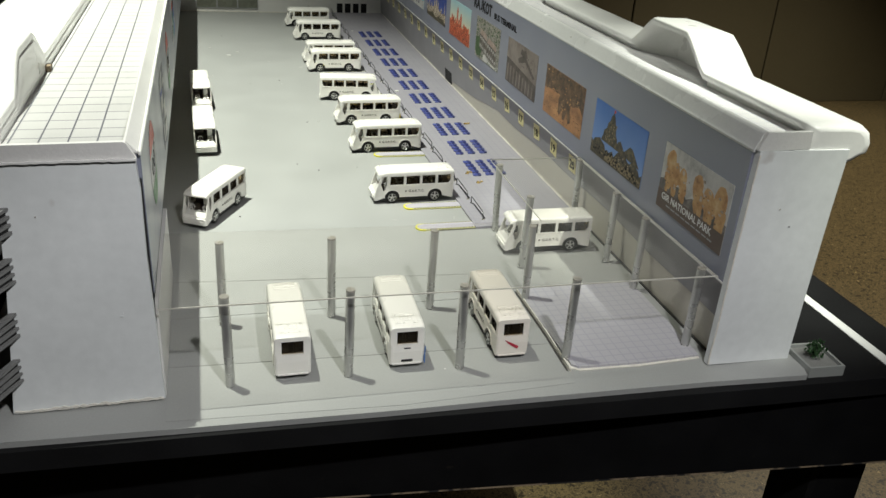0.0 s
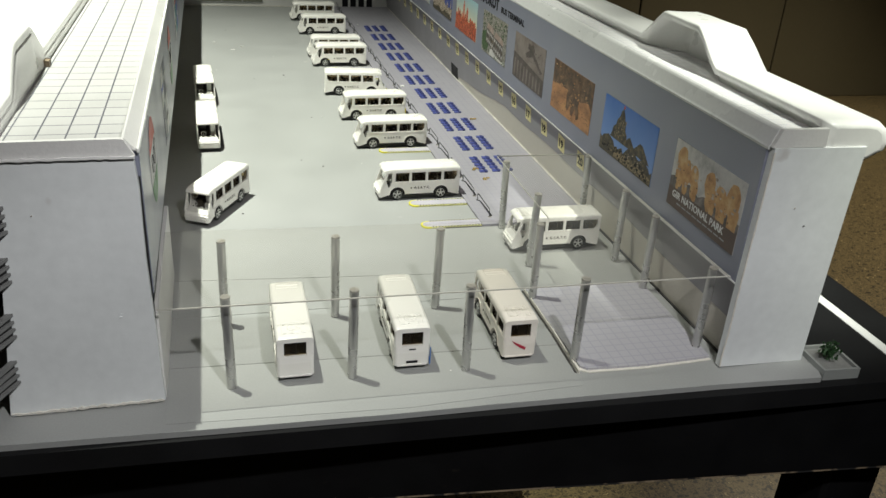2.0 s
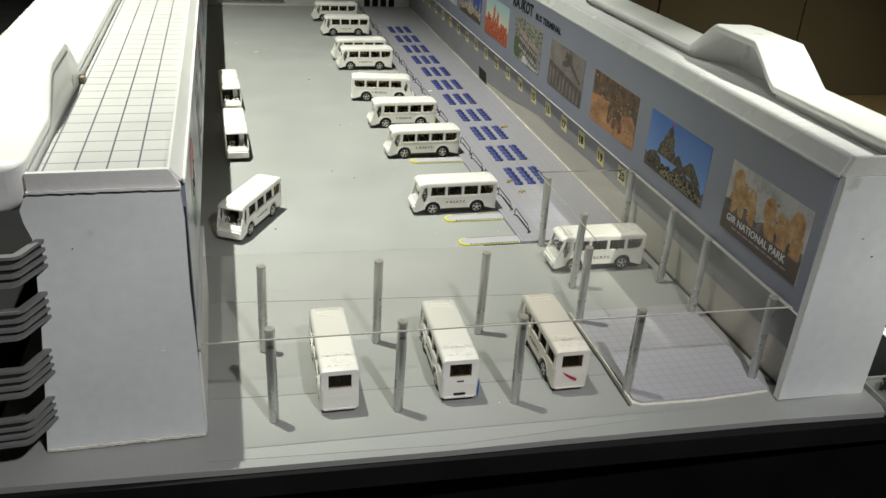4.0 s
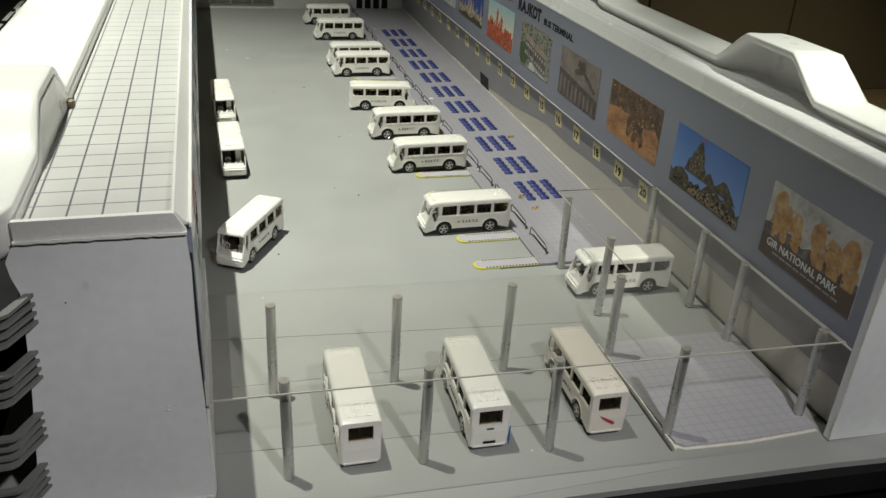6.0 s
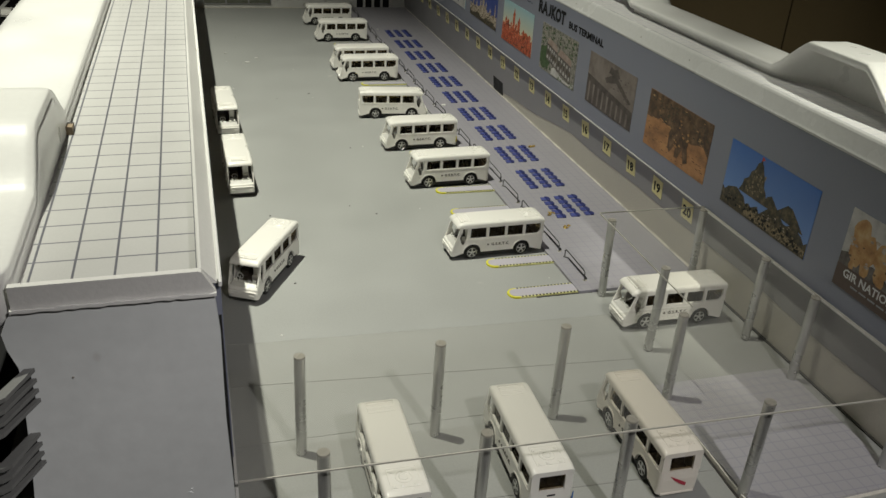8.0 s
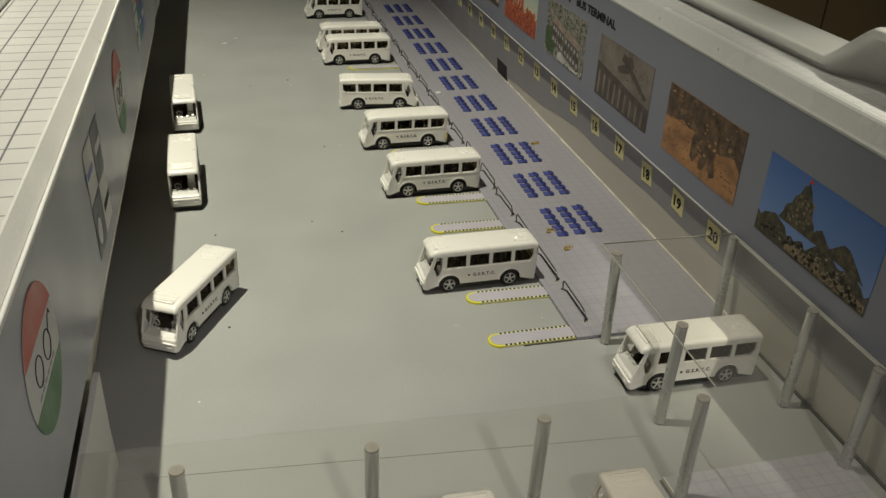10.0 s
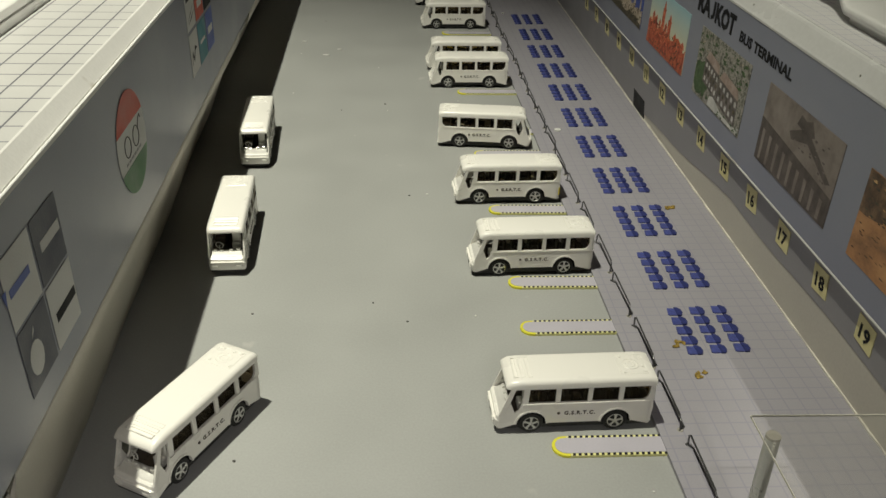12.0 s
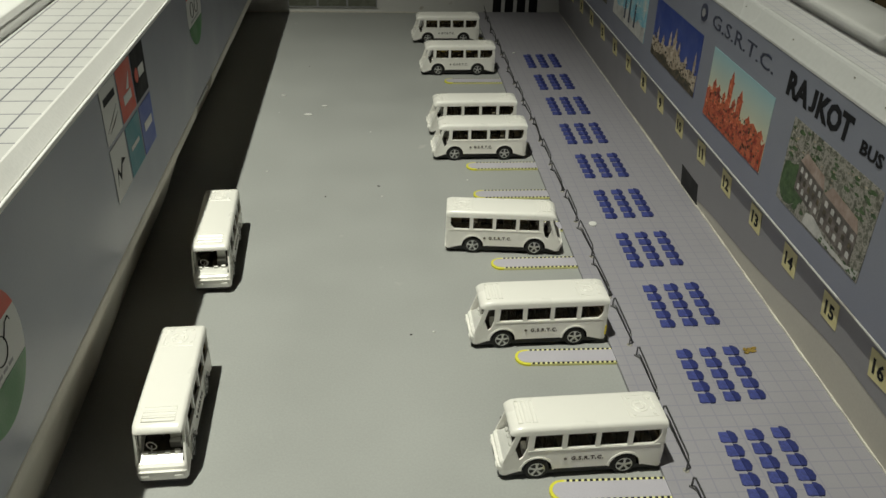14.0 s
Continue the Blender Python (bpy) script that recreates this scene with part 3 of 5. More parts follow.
low = [0.0045 + 0.0345 * min(max((1.50 - y) / 0.30, 0.0), 1.0) + 0.0022 * math.sin(9 * y) + 0.0012 * math.sin(31 * y + 1) for y in ys]
grid = [[bm.verts.new((lean_x(z, o), y, z)) for z, o in ((0.0743, 0.0), (0.0743, 0.0004), (zl, 0.0004), (zl, 0.0))] for y, zl in zip(ys, low)]
for r, q in zip(grid, grid[1:]):
    for i in range(4):
        bm.faces.new((r[i], q[i], q[(i + 1) % 4], r[(i + 1) % 4]))
part("vinyl_sheet", bm, LOWGREY, right, "grey vinyl sheet with a wavy lower edge")
torn = [(0.4709 + random.uniform(-0.0009, 0.0005), 0.885 + (R_END - 0.885) * i / 110) for i in range(111)]
part("skirting", prism(bmesh.new(), torn + [(0.4719, R_END), (0.4719, 0.885)], 0.0030, 0.0043), EDGE, right, "pale torn paper skirting")
bm = bmesh.new()
prism(bm, [(0.4590, 0.0015), (0.50, 0.0005), (0.5365, 0.0)] + [(0.5370, 0.04), (0.5380, 0.10), (0.5388, 0.14), (0.5405, 0.1880), (0.4622, 0.1890), (0.4612, 0.150), (0.4600, 0.08)], 0.590, 0.596, "y")
part("front_panel", bm, FRONT, right, "grey-white card end panel")
part("outer_wall", box(bmesh.new(), 0.524, 0.529, 0.5965, R_END, 0.0, 0.165), WHITE, right)
part("roof_deck", box(bmesh.new(), 0.4605, 0.535, 0.5965, R_END, 0.1870, 0.1895), WHITE, right)
part("roof_paper", box(bmesh.new(), 0.4700, 0.5450, 0.5950, R_END - 0.003, 0.1896, 0.1952), ROOFFINE, right, "white roof paper with fine tile print")
bm = bmesh.new()
prism(bm, [(0.4596, 0.1868), (0.4594, 0.1885), (0.4602, 0.1900), (0.4648, 0.2008), (0.4658, 0.2022), (0.4672, 0.2028), (0.4688, 0.2026), (0.4699, 0.2014), (0.4699, 0.1868)], 0.5945, R_END, "y")
part("roof_kerb", bm, SILVER, right, "glossy silver-white sloped roof kerb")
bm = bmesh.new()
prism(bm, [(0.4604, 0.1892), (0.5050, 0.1892), (0.5042, 0.2028), (0.4662, 0.2028), (0.4612, 0.1912)], 0.5905, 0.5943, "y")
part("front_kerb", bm, WHITE, right)
ob = part("cornice", fascia(1, 0.1925, 0.5915, R_END, [(0.750, 0.790, 0.858, 0.898, 0.029), (1.168, 1.205, 1.275, 1.315, 0.029)], bulge=0.0600, rise=0.0145, slot=0.0055, tilt=-0.0002, depth=0.034), FASCIA, right, "rolled white cornice sheet with a raised hump", True)
ob.location.x = 0.5040

for y, u in ((1.055, 0.3), (1.222, 0.35), (1.262, 0.7), (1.345, 0.55), (0.96, 0.4), (1.43, 0.6)):
    x, z = 0.4602 + 0.0046 * u, 0.1900 + 0.0108 * u
    bm = prism(bmesh.new(), [(x - 0.0006, y), (x, y - 0.0007), (x + 0.0007, y + 0.0004), (x, y + 0.0011)], z + 0.0001, z + 0.0009)
    part("kerb_speck", bm, GLUE, right)

part("wall_foot_gap", box(bmesh.new(), 0.4698, 0.4718, 0.5970, 0.8830, 0.0004, 0.0016), DARK, right, "dark gap along the foot of the wall")
rag = [(0.4588 + 0.0030 * i / 24 + random.uniform(-0.0004, 0.0003), 0.002 + 0.184 * i / 24) for i in range(25)]
part("panel_edge", prism(bmesh.new(), rag + [(x + 0.0011, z) for x, z in rag[::-1]], 0.5894, 0.5899, "y"), EDGE, right, "torn white edge of the end panel")
for k in range(2):
    cx, cz = random.uniform(0.470, 0.525), random.uniform(0.02, 0.17)
    bm = prism(bmesh.new(), [(cx + 0.0011 * math.cos(a) * random.uniform(0.5, 1.1), cz + 0.0006 * math.sin(a) * random.uniform(0.5, 1.2)) for a in (0.0, 0.9, 1.8, 2.7, 3.6, 4.5, 5.4)], 0.5896, 0.5899, "y")
    part("card_dent", bm, (GLUE, SLAT)[k % 2], right)

# left wing, turned a little
LEFT_TURN = 0.55
left = thing("left_wing", pose(0.0265, 0.6165, 0, 0, 0, LEFT_TURN), "long white model terminal wing with gridded roof", "model building")
END = 1.528
top = [(-0.0030, 0.1872), (-0.0850, 0.1868), (-0.0885, 0.183), (-0.0915, 0.176), (-0.0905, 0.168), (-0.0875, 0.158), (-0.0875, 0.15)]
bottom = ragged(-0.1015, 0.0005, 0.0014, 16, 0.0010)
bm = bmesh.new()
prism(bm, top + [(-0.091, 0.10), (-0.096, 0.05)] + bottom + [(-0.0004, 0.03), (-0.0007, 0.06), (-0.0016, 0.09), (-0.0022, 0.115), (-0.0020, 0.14), (-0.0016, 0.165)], 0.0, 0.0055, "y")
part("front_panel", bm, FRONT, left, "grey-white card end panel with torn edges")
lip = ragged(-0.1005, -0.0005, 0.0036, 40, 0.0008)
part("torn_lip", prism(bmesh.new(), lip + ragged(-0.1005, -0.0005, 0.0018, 40, 0.0009)[::-1], -0.0011, -0.0001, "y"), EDGE, left, "torn white paper along the lower edge")
for k in range(3):
    cx, cz = random.choice((random.uniform(-0.080, -0.055), random.uniform(-0.075, -0.01))), random.uniform(0.02, 0.165)
    fx, fz = random.uniform(0.0005, 0.0016), random.uniform(0.0003, 0.0006)
    bm = prism(bmesh.new(), [(cx + fx * math.cos(a) * random.uniform(0.5, 1.1), cz + fz * math.sin(a) * random.uniform(0.5, 1.2)) for a in (0.0, 0.9, 1.8, 2.7, 3.6, 4.5, 5.4)], -0.0005, -0.00005, "y")
    part("card_dent", bm, (FRONT, GLUE)[k % 2], left)
part("side_wall", box(bmesh.new(), -0.006, 0.0, 0.006, END, 0.0868, 0.1885), GREYWALL, left, "blue-grey vinyl wall with round and square emblems")
part("end_tab", prism(bmesh.new(), [(0.006, 0.0), (0.006, 0.0705), (0.196, 0.0700), (0.194, 0.03), (0.197, 0.0)], -0.0022, 0.0010, "x"), WHITE, left, "white card side panel under the canopy edge")
part("seam", box(bmesh.new(), -0.0066, -0.0006, 0.0056, 0.0059, 0.035, 0.172), SHADE, left, "dark gap where the panel has come away")
lip = ragged(-0.0860, -0.0020, 0.1884, 30, 0.0003)
part("kerb_lip", prism(bmesh.new(), lip + ragged(-0.0860, -0.0020, 0.1870, 30, 0.0003)[::-1], -0.0026, -0.0013, "y"), FASCIA, left, "white paper lip under the kerb")
def lower_sheet(y0, y1, foot, k):
    """Card that bends in under the overhang and runs down to its foot; foot(y) is how far in that stands."""
    bm = bmesh.new()
    rows = []
    for y in [y0 + (y1 - y0) * i / k for i in range(k + 1)]:
        f = foot(y) + 0.0008 * math.sin(23 * y) + random.uniform(-0.0003, 0.0003)
        curve = [(-0.0005, 0.0868), (-0.0008, 0.0830), (-0.0018, 0.0780), (-0.0035, 0.0720), (0.35 * f - 0.001, 0.0580), (0.62 * f, 0.0360), (0.85 * f, 0.0150), (f, 0.0)]
        rows.append([bm.verts.new((x, y, z)) for x, z in curve] + [bm.verts.new((x - 0.004, y, z)) for x, z in curve[::-1]])
    for r, q in zip(rows, rows[1:]):
        for i in range(len(r)):
            bm.faces.new((r[i], r[(i + 1) % len(r)], q[(i + 1) % len(r)], q[i]))
    for r in (rows[0], rows[-1]):
        bm.faces.new([bm.verts.new(v.co) for v in r])
    bmesh.ops.recalc_face_normals(bm, faces=bm.faces[:])
    return bm


part("lower_wall", lower_sheet(0.238, 0.905, lambda y: -0.0230 - 0.027 * (y - 0.3), 30), CREAM, left, "cream board wall bending in under the overhang", True)
part("lower_wall", lower_sheet(0.985, END, lambda y: -0.0440, 20), CREAM, left, "cream board wall bending in under the overhang", True)
# the recess's shade is put into this wall's near-black colour
part("recess_wall", box(bmesh.new(), -0.075, -0.070, 0.200, END, 0.0, 0.0718), DARK, left, "wall behind the overhang, coloured dark for the recess shade")
part("overhang_floor", box(bmesh.new(), -0.08, -0.0060, 0.006, END, 0.0722, 0.0745), WHITE, left)
part("outer_wall", box(bmesh.new(), -0.0870, -0.082, 0.006, END, 0.0, 0.165), WHITE, left)
part("roof_deck", box(bmesh.new(), -0.089, -0.0004, 0.006, END, 0.1887, 0.1907), WHITE, left)
part("roof_paper", box(bmesh.new(), -0.0835, -0.0097, 0.0035, END - 0.004, 0.1908, 0.1914), ROOFGRID, left, "white roof paper ruled in dark squares")
bm = prism(bmesh.new(), [(-0.0855, 0.1874), (-0.0020, 0.1876), (-0.0026, 0.1892), (-0.0078, 0.1988), (-0.0092, 0.1993), (-0.0855, 0.1990)], -0.0012, 0.0022, "y")
part("front_kerb", bm, WHITE, left, "low white card kerb")
bm = prism(bmesh.new(), [(-0.0095, 0.1908), (-0.0095, 0.1985), (-0.0088, 0.1991), (-0.0078, 0.1988), (-0.0015, 0.1914), (-0.0015, 0.1908)], 0.0024, END, "y")
part("roof_kerb", bm, WHITE, left, "white card kerb sloping outwards")
part("edge_lip", round_box(bmesh.new(), -0.0009, 0.0007, 0.0024, END, 0.1886, 0.1916, 0.0004, 1), FASCIA, left, "bright paper lip along the wall top")
ob = part("cornice", fascia(-1, 0.1945, -0.0005, END, [(0.083, 0.117, 0.178, 0.218, 0.026)], bulge=0.084, rise=0.0105), FASCIA, left, "rolled white cornice sheet with a raised hump", True)
ob.location.x = -0.0845
ob = part("torn_fold", box(bmesh.new(), -0.0015, 0.0035, 0.208, 0.218, 0.1915, 0.1965), RAW, left, "torn brown fold at the hump")
ob.location.x = -0.0840

for z in (0.1400, 0.1050, 0.0645, 0.0285):
    bal = thing("balcony", pose(0.0302, 0.6036, 0, 0, 0, LEFT_TURN), "dark layered balcony of grey card slats", "balcony", "layered balconies on the outer facade")
    e = 0.0034 - 0.085 * max(0.150 - z, 0.0)  # follows the panel's slanting outer edge
    for k in range(4):
        zz, g = z + 0.0054 * k, 0.0009 * k
        bm = prism(bmesh.new(), [(-0.0872 + e, 0.0120), (-0.0985 + e + g, -0.0105 + g), (-0.1020 + e + g, -0.0128 + g), (-0.155, -0.0150 + g), (-0.155, -0.0105 + g), (-0.1030 + e + g, -0.0085 + g), (-0.0915 + e, 0.0120)], zz, zz + 0.0020)
        part("slat", bm, SLAT, bal)
    # flat black sheets put the hollow trays' shade between and under the slats
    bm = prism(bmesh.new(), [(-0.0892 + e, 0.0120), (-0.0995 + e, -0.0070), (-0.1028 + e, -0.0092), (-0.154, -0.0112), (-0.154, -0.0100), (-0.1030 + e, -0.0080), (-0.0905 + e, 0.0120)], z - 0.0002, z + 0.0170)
    part("slat_shade", bm, SHADE, bal, "black sheet standing for the shade between the slats")
    part("deck", prism(bmesh.new(), [(-0.0905 + e, 0.0150), (-0.1015 + e, -0.0065), (-0.154, -0.0085), (-0.154, 0.0150)], z - 0.0025, z - 0.0004), SHADE, bal)

# building across the far end
far = thing("end_block", pose(0.2, 2.1525, 0, 0, 0, -1.0), "white model building closing the far end", "model building")
part("wall", box(bmesh.new(), -0.33, 0.34, 0.0, 0.008, 0.0, 0.16), WHITE, far)
part("roof", box(bmesh.new(), -0.33, 0.34, 0.0005, 0.12, 0.1603, 0.164), WHITE, far)
part("skirting", prism(bmesh.new(), ragged(-0.27, 0.30, 0.0022, 30, 0.0008) + [(0.30, 0.0002), (-0.27, 0.0002)], -0.0012, -0.0002, "y"), EDGE, far, "torn paper skirting")
for k in range(3):
    x = -0.164 + 0.047 * k
    pane = part("window", box(bmesh.new(), x, x + 0.045, -0.0012, -0.0003, 0.0100, 0.0310), GLAZE, far, "olive window print")
    bm = bmesh.new()
    for b in ((x - 0.001, x + 0.046, 0.0088, 0.0102), (x - 0.001, x + 0.046, 0.0308, 0.0322), (x - 0.001, x + 0.0005, 0.0103, 0.0307), (x + 0.0445, x + 0.046, 0.0103, 0.0307)):
        box(bm, b[0], b[1], -0.0022, -0.0004, b[2], b[3])
    part("window_frame", bm, GREYP, pane)
for k in range(4):
    x = 0.1625 + 0.0195 * k
    part("door", box(bmesh.new(), x, x + 0.0135, -0.0015, -0.0003, 0.0006, 0.0245), INK, far, "tall black doorway")

# hole at the foot of the picture wall
solid("vent_hole", prism(bmesh.new(), [(lean_x(0.0044, 0.0007), 0.0044), (lean_x(0.0250, 0.0007), 0.0250), (lean_x(0.0250, -0.003), 0.0250), (lean_x(0.0044, -0.003), 0.0044)], 1.469, 1.514, "y"), SHADE, "black square opening at the foot of the wall", "opening", kind="structure")


# ---- pictures and writing on the right wing ----
def poster(y0, y1, z0, z1, ground_material, label, category="poster"):
    p = thing("poster", pose(0.4598, (y0 + y1) / 2, (z0 + z1) / 2), label, category, "pictures on the terminal wall")
    w, h = (y1 - y0) / 2, (z1 - z0) / 2
    part("sheet", box(bmesh.new(), -0.0002, 0.00015, -w, w, -h, h), ground_material, p)
    return p, w, h


def shape(p, name, outline, w, h, material, level, label=""):
    """A printed area; outline in shares of the sheet, u to the viewer's right, v up."""
    pts = [(-w + 2 * w * (1 - u), -h + 2 * h * v) for u, v in outline]
    part(name, prism(bmesh.new(), pts, -0.0002 - 0.00007 * level - random.uniform(0, 0.00003), -0.0002 - 0.00007 * (level - 1) - 0.00001, "x"), material, p, label)


def blob(cu, cv, ru, rv, k=11, rag=0.14):
    return [(min(max(cu + ru * math.cos(a) * random.uniform(1 - rag, 1 + rag), 0.01), 0.99), min(max(cv + rv * math.sin(a) * random.uniform(1 - rag, 1 + rag), 0.01), 0.99)) for a in (2 * math.pi * i / k for i in range(k))]


TAN = blotched("tan_print", [(0.26, 0.12, 0.04), (0.46, 0.24, 0.08), (0.55, 0.33, 0.13), (0.62, 0.43, 0.22)], 90)
DUST = blotched("dusty_print", [(0.20, 0.10, 0.045), (0.42, 0.20, 0.08), (0.55, 0.29, 0.12)], 70, stretch=(1, 0.5, 1))
BRUSH = blotched("brown_brush_print", [(0.03, 0.018, 0.01), (0.11, 0.06, 0.03), (0.24, 0.14, 0.07)], 110)
STONE = blotched("temple_stone_print", [(0.012, 0.010, 0.006), (0.08, 0.06, 0.03), (0.36, 0.27, 0.15), (0.04, 0.035, 0.02), (0.30, 0.22, 0.12)], 170)
STONED = blotched("dark_stone_print", [(0.012, 0.010, 0.007), (0.055, 0.045, 0.024), (0.16, 0.12, 0.06)], 190)
PALE = blotched("pale_rock_print", [(0.32, 0.31, 0.30), (0.52, 0.51, 0.49), (0.62, 0.60, 0.57)], 60)
SLATE = blotched("dark_rock_print", [(0.04, 0.035, 0.03), (0.12, 0.10, 0.09), (0.25, 0.22, 0.20)], 90)
BAND = paint("brown_band_print", (0.11, 0.075, 0.06), 0.45, vary=0.06)
SKY1 = fade("blue_sky_print", (0.20, 0.34, 0.66), (0.06, 0.17, 0.50), -0.028, 0.028)
SKY2 = fade("sunset_sky_print", (0.66, 0.62, 0.42), (0.30, 0.50, 0.56), -0.01, 0.03)
SKY3 = fade("deep_blue_sky_print", (0.05, 0.09, 0.35), (0.015, 0.04, 0.22), -0.028, 0.028)
REDST = blotched("red_palace_print", [(0.10, 0.012, 0.01), (0.38, 0.05, 0.02), (0.60, 0.14, 0.05), (0.20, 0.03, 0.02)], 150)
TOWN = blotched("town_print", [(0.03, 0.04, 0.022), (0.12, 0.12, 0.09), (0.36, 0.335, 0.30), (0.07, 0.08, 0.05), (0.44, 0.41, 0.38)], 125)
TREES = blotched("trees_print", [(0.015, 0.04, 0.012), (0.05, 0.10, 0.03), (0.09, 0.15, 0.06)], 160)
SEPIA = blotched("sepia_print", [(0.13, 0.105, 0.09), (0.21, 0.175, 0.155), (0.26, 0.22, 0.195)], 45)
SEPIAD = blotched("dark_sepia_print", [(0.045, 0.034, 0.028), (0.085, 0.066, 0.058), (0.12, 0.098, 0.085)], 80)
SEA = blotched("sea_print", [(0.10, 0.35, 0.50), (0.25, 0.52, 0.62), (0.62, 0.62, 0.56)], 60)
ROOFPINK = blotched("pink_roof_print", [(0.22, 0.15, 0.12), (0.34, 0.25, 0.21), (0.42, 0.33, 0.29)], 110)
REDLIT = blotched("lit_red_print", [(0.45, 0.07, 0.03), (0.70, 0.16, 0.07), (0.80, 0.30, 0.16)], 150)
PALEST = blotched("pale_stone_print", [(0.16, 0.12, 0.09), (0.42, 0.34, 0.25), (0.60, 0.52, 0.42)], 130)

def scatter(p, name, count, box_uv, size, w, h, material, level, label="", tall=1.0):
    """Many small printed patches inside a share of the sheet."""
    u0, u1, v0, v1 = box_uv
    bm = bmesh.new()
    for _ in range(count):
        cu, cv, s = random.uniform(u0, u1), random.uniform(v0, v1), size * random.uniform(0.5, 1.4)
        pts = [(min(max(cu + s * math.cos(a) * random.uniform(0.6, 1.1), 0.005), 0.995), min(max(cv + s * tall * math.sin(a) * random.uniform(0.6, 1.1), 0.005), 0.995)) for a in (0.4, 1.6, 2.8, 4.1, 5.3)]
        prism(bm, [(-w + 2 * w * (1 - u), -h + 2 * h * v) for u, v in pts], -0.0002 - 0.00007 * level - random.uniform(0, 0.00005), -0.0002 - 0.00007 * (level - 1) - 0.00001, "x")
    part(name, bm, material, p, label)


def skyline(v_low, v_high, k, spikes=()):
    """A jagged roofline from u = 0 to 1, with towers (centre, half-width, top)."""
    pts = [(0.0, 0.0), (1.0, 0.0)]
    for i in range(k + 1):
        u = 1 - i / k
        v = random.uniform(v_low, v_high)
        for c, hw, topv in spikes:
            if abs(u - c) < hw:
                v = max(v, topv - (topv - v_high) * (abs(u - c) / hw) ** 0.8)
        pts.append((u, v))
    return pts


# national park picture
p, w, h = poster(0.6072, 0.7165, 0.0945, 0.1548, PALE, "printed picture of tan shapes with a brown caption band", "poster")
shape(p, "dark_ground", [(0, 0.28), (1, 0.28)] + [(1 - i / 14, 0.42 + random.uniform(-0.05, 0.06)) for i in range(15)], w, h, SLATE, 1)
for c in ((0.13, 0.74, 0.075, 0.20), (0.21, 0.60, 0.075, 0.20), (0.33, 0.62, 0.065, 0.16), (0.36, 0.48, 0.05, 0.13), (0.56, 0.66, 0.075, 0.19), (0.62, 0.50, 0.06, 0.15), (0.72, 0.58, 0.075, 0.17), (0.78, 0.46, 0.05, 0.12), (0.88, 0.66, 0.085, 0.24), (0.93, 0.46, 0.05, 0.14), (0.10, 0.52, 0.04, 0.12)):
    shape(p, "tan_shape", blob(*c, k=15, rag=0.1), w, h, TAN, 2)
    shape(p, "tan_shape", blob(c[0] + 0.012, 0.5 * c[1] + 0.10, 0.55 * c[2], 0.7 * c[3], k=11, rag=0.2), w, h, TAN, 2)
scatter(p, "pale_print", 26, (0.05, 0.95, 0.42, 0.80), 0.022, w, h, PALEST, 3)
scatter(p, "dark_print", 16, (0.05, 0.95, 0.34, 0.62), 0.011, w, h, BRUSH, 3)
shape(p, "caption_band", [(0, 0), (1, 0), (1, 0.29), (0, 0.29)], w, h, BAND, 4)
bm = lettering("GIR NATIONAL PARK", 0.0062, 0.0001, bold=0.02)
bmesh.ops.transform(bm, matrix=ON_RIGHT, verts=bm.verts)
span = max(v.co.y for v in bm.verts) - min(v.co.y for v in bm.verts)
bmesh.ops.transform(bm, matrix=Matrix.Translation((-0.0006, 0.047, -0.0205)) @ Matrix.Diagonal((1, 0.084 / span, 1, 1)), verts=bm.verts)
part("caption", bm, WHITEP, p, "white caption letters")
bm = bmesh.new()
for k in range(9):
    box(bm, -0.0007, -0.0005, 0.030 - 0.0088 * k, 0.037 - 0.0088 * k, -0.0250, -0.0238)
part("small_print", bm, GREYP, p, "line of tiny unreadable print")

# temple under a blue sky
p, w, h = poster(0.7505, 0.8673, 0.0945, 0.1518, SKY1, "printed picture of a stone temple under blue sky", "poster")
shape(p, "temple_front", skyline(0.18, 0.27, 30, ((0.16, 0.12, 0.36), (0.62, 0.12, 0.46), (0.84, 0.08, 0.38))), w, h, STONED, 1)
shape(p, "sunlit_base", [(0.30, 0.03), (0.99, 0.03), (0.99, 0.12), (0.70, 0.17), (0.45, 0.16), (0.30, 0.10)], w, h, STONE, 2)
shape(p, "temple_hall", [(0.60, 0.34), (0.68, 0.46), (0.74, 0.56), (0.79, 0.55), (0.86, 0.44), (0.94, 0.30)], w, h, STONED, 2)
shape(p, "temple_porch", [(0.46, 0.34), (0.52, 0.50), (0.56, 0.54), (0.60, 0.48), (0.68, 0.34)], w, h, STONED, 2)
shape(p, "temple_spire", [(0.19, 0.34), (0.22, 0.44), (0.23, 0.54), (0.275, 0.60), (0.29, 0.70), (0.325, 0.76), (0.345, 0.87), (0.37, 0.90), (0.378, 0.98), (0.39, 0.90), (0.41, 0.86), (0.43, 0.76), (0.45, 0.70), (0.46, 0.58), (0.49, 0.52), (0.51, 0.42), (0.53, 0.34)], w, h, STONED, 3)
shape(p, "flag", [(0.375, 0.92), (0.38, 0.995), (0.41, 0.96)], w, h, RED, 4)
scatter(p, "stone_print", 30, (0.20, 0.97, 0.05, 0.20), 0.012, w, h, STONE, 4, tall=1.6)
scatter(p, "opening_print", 56, (0.04, 0.97, 0.04, 0.22), 0.014, w, h, SHADE, 5, tall=1.8)
scatter(p, "course_print", 40, (0.27, 0.46, 0.40, 0.74), 0.010, w, h, STONE, 4, tall=2.0)
scatter(p, "roof_print", 20, (0.50, 0.86, 0.18, 0.30), 0.010, w, h, PALEST, 4, tall=0.8)

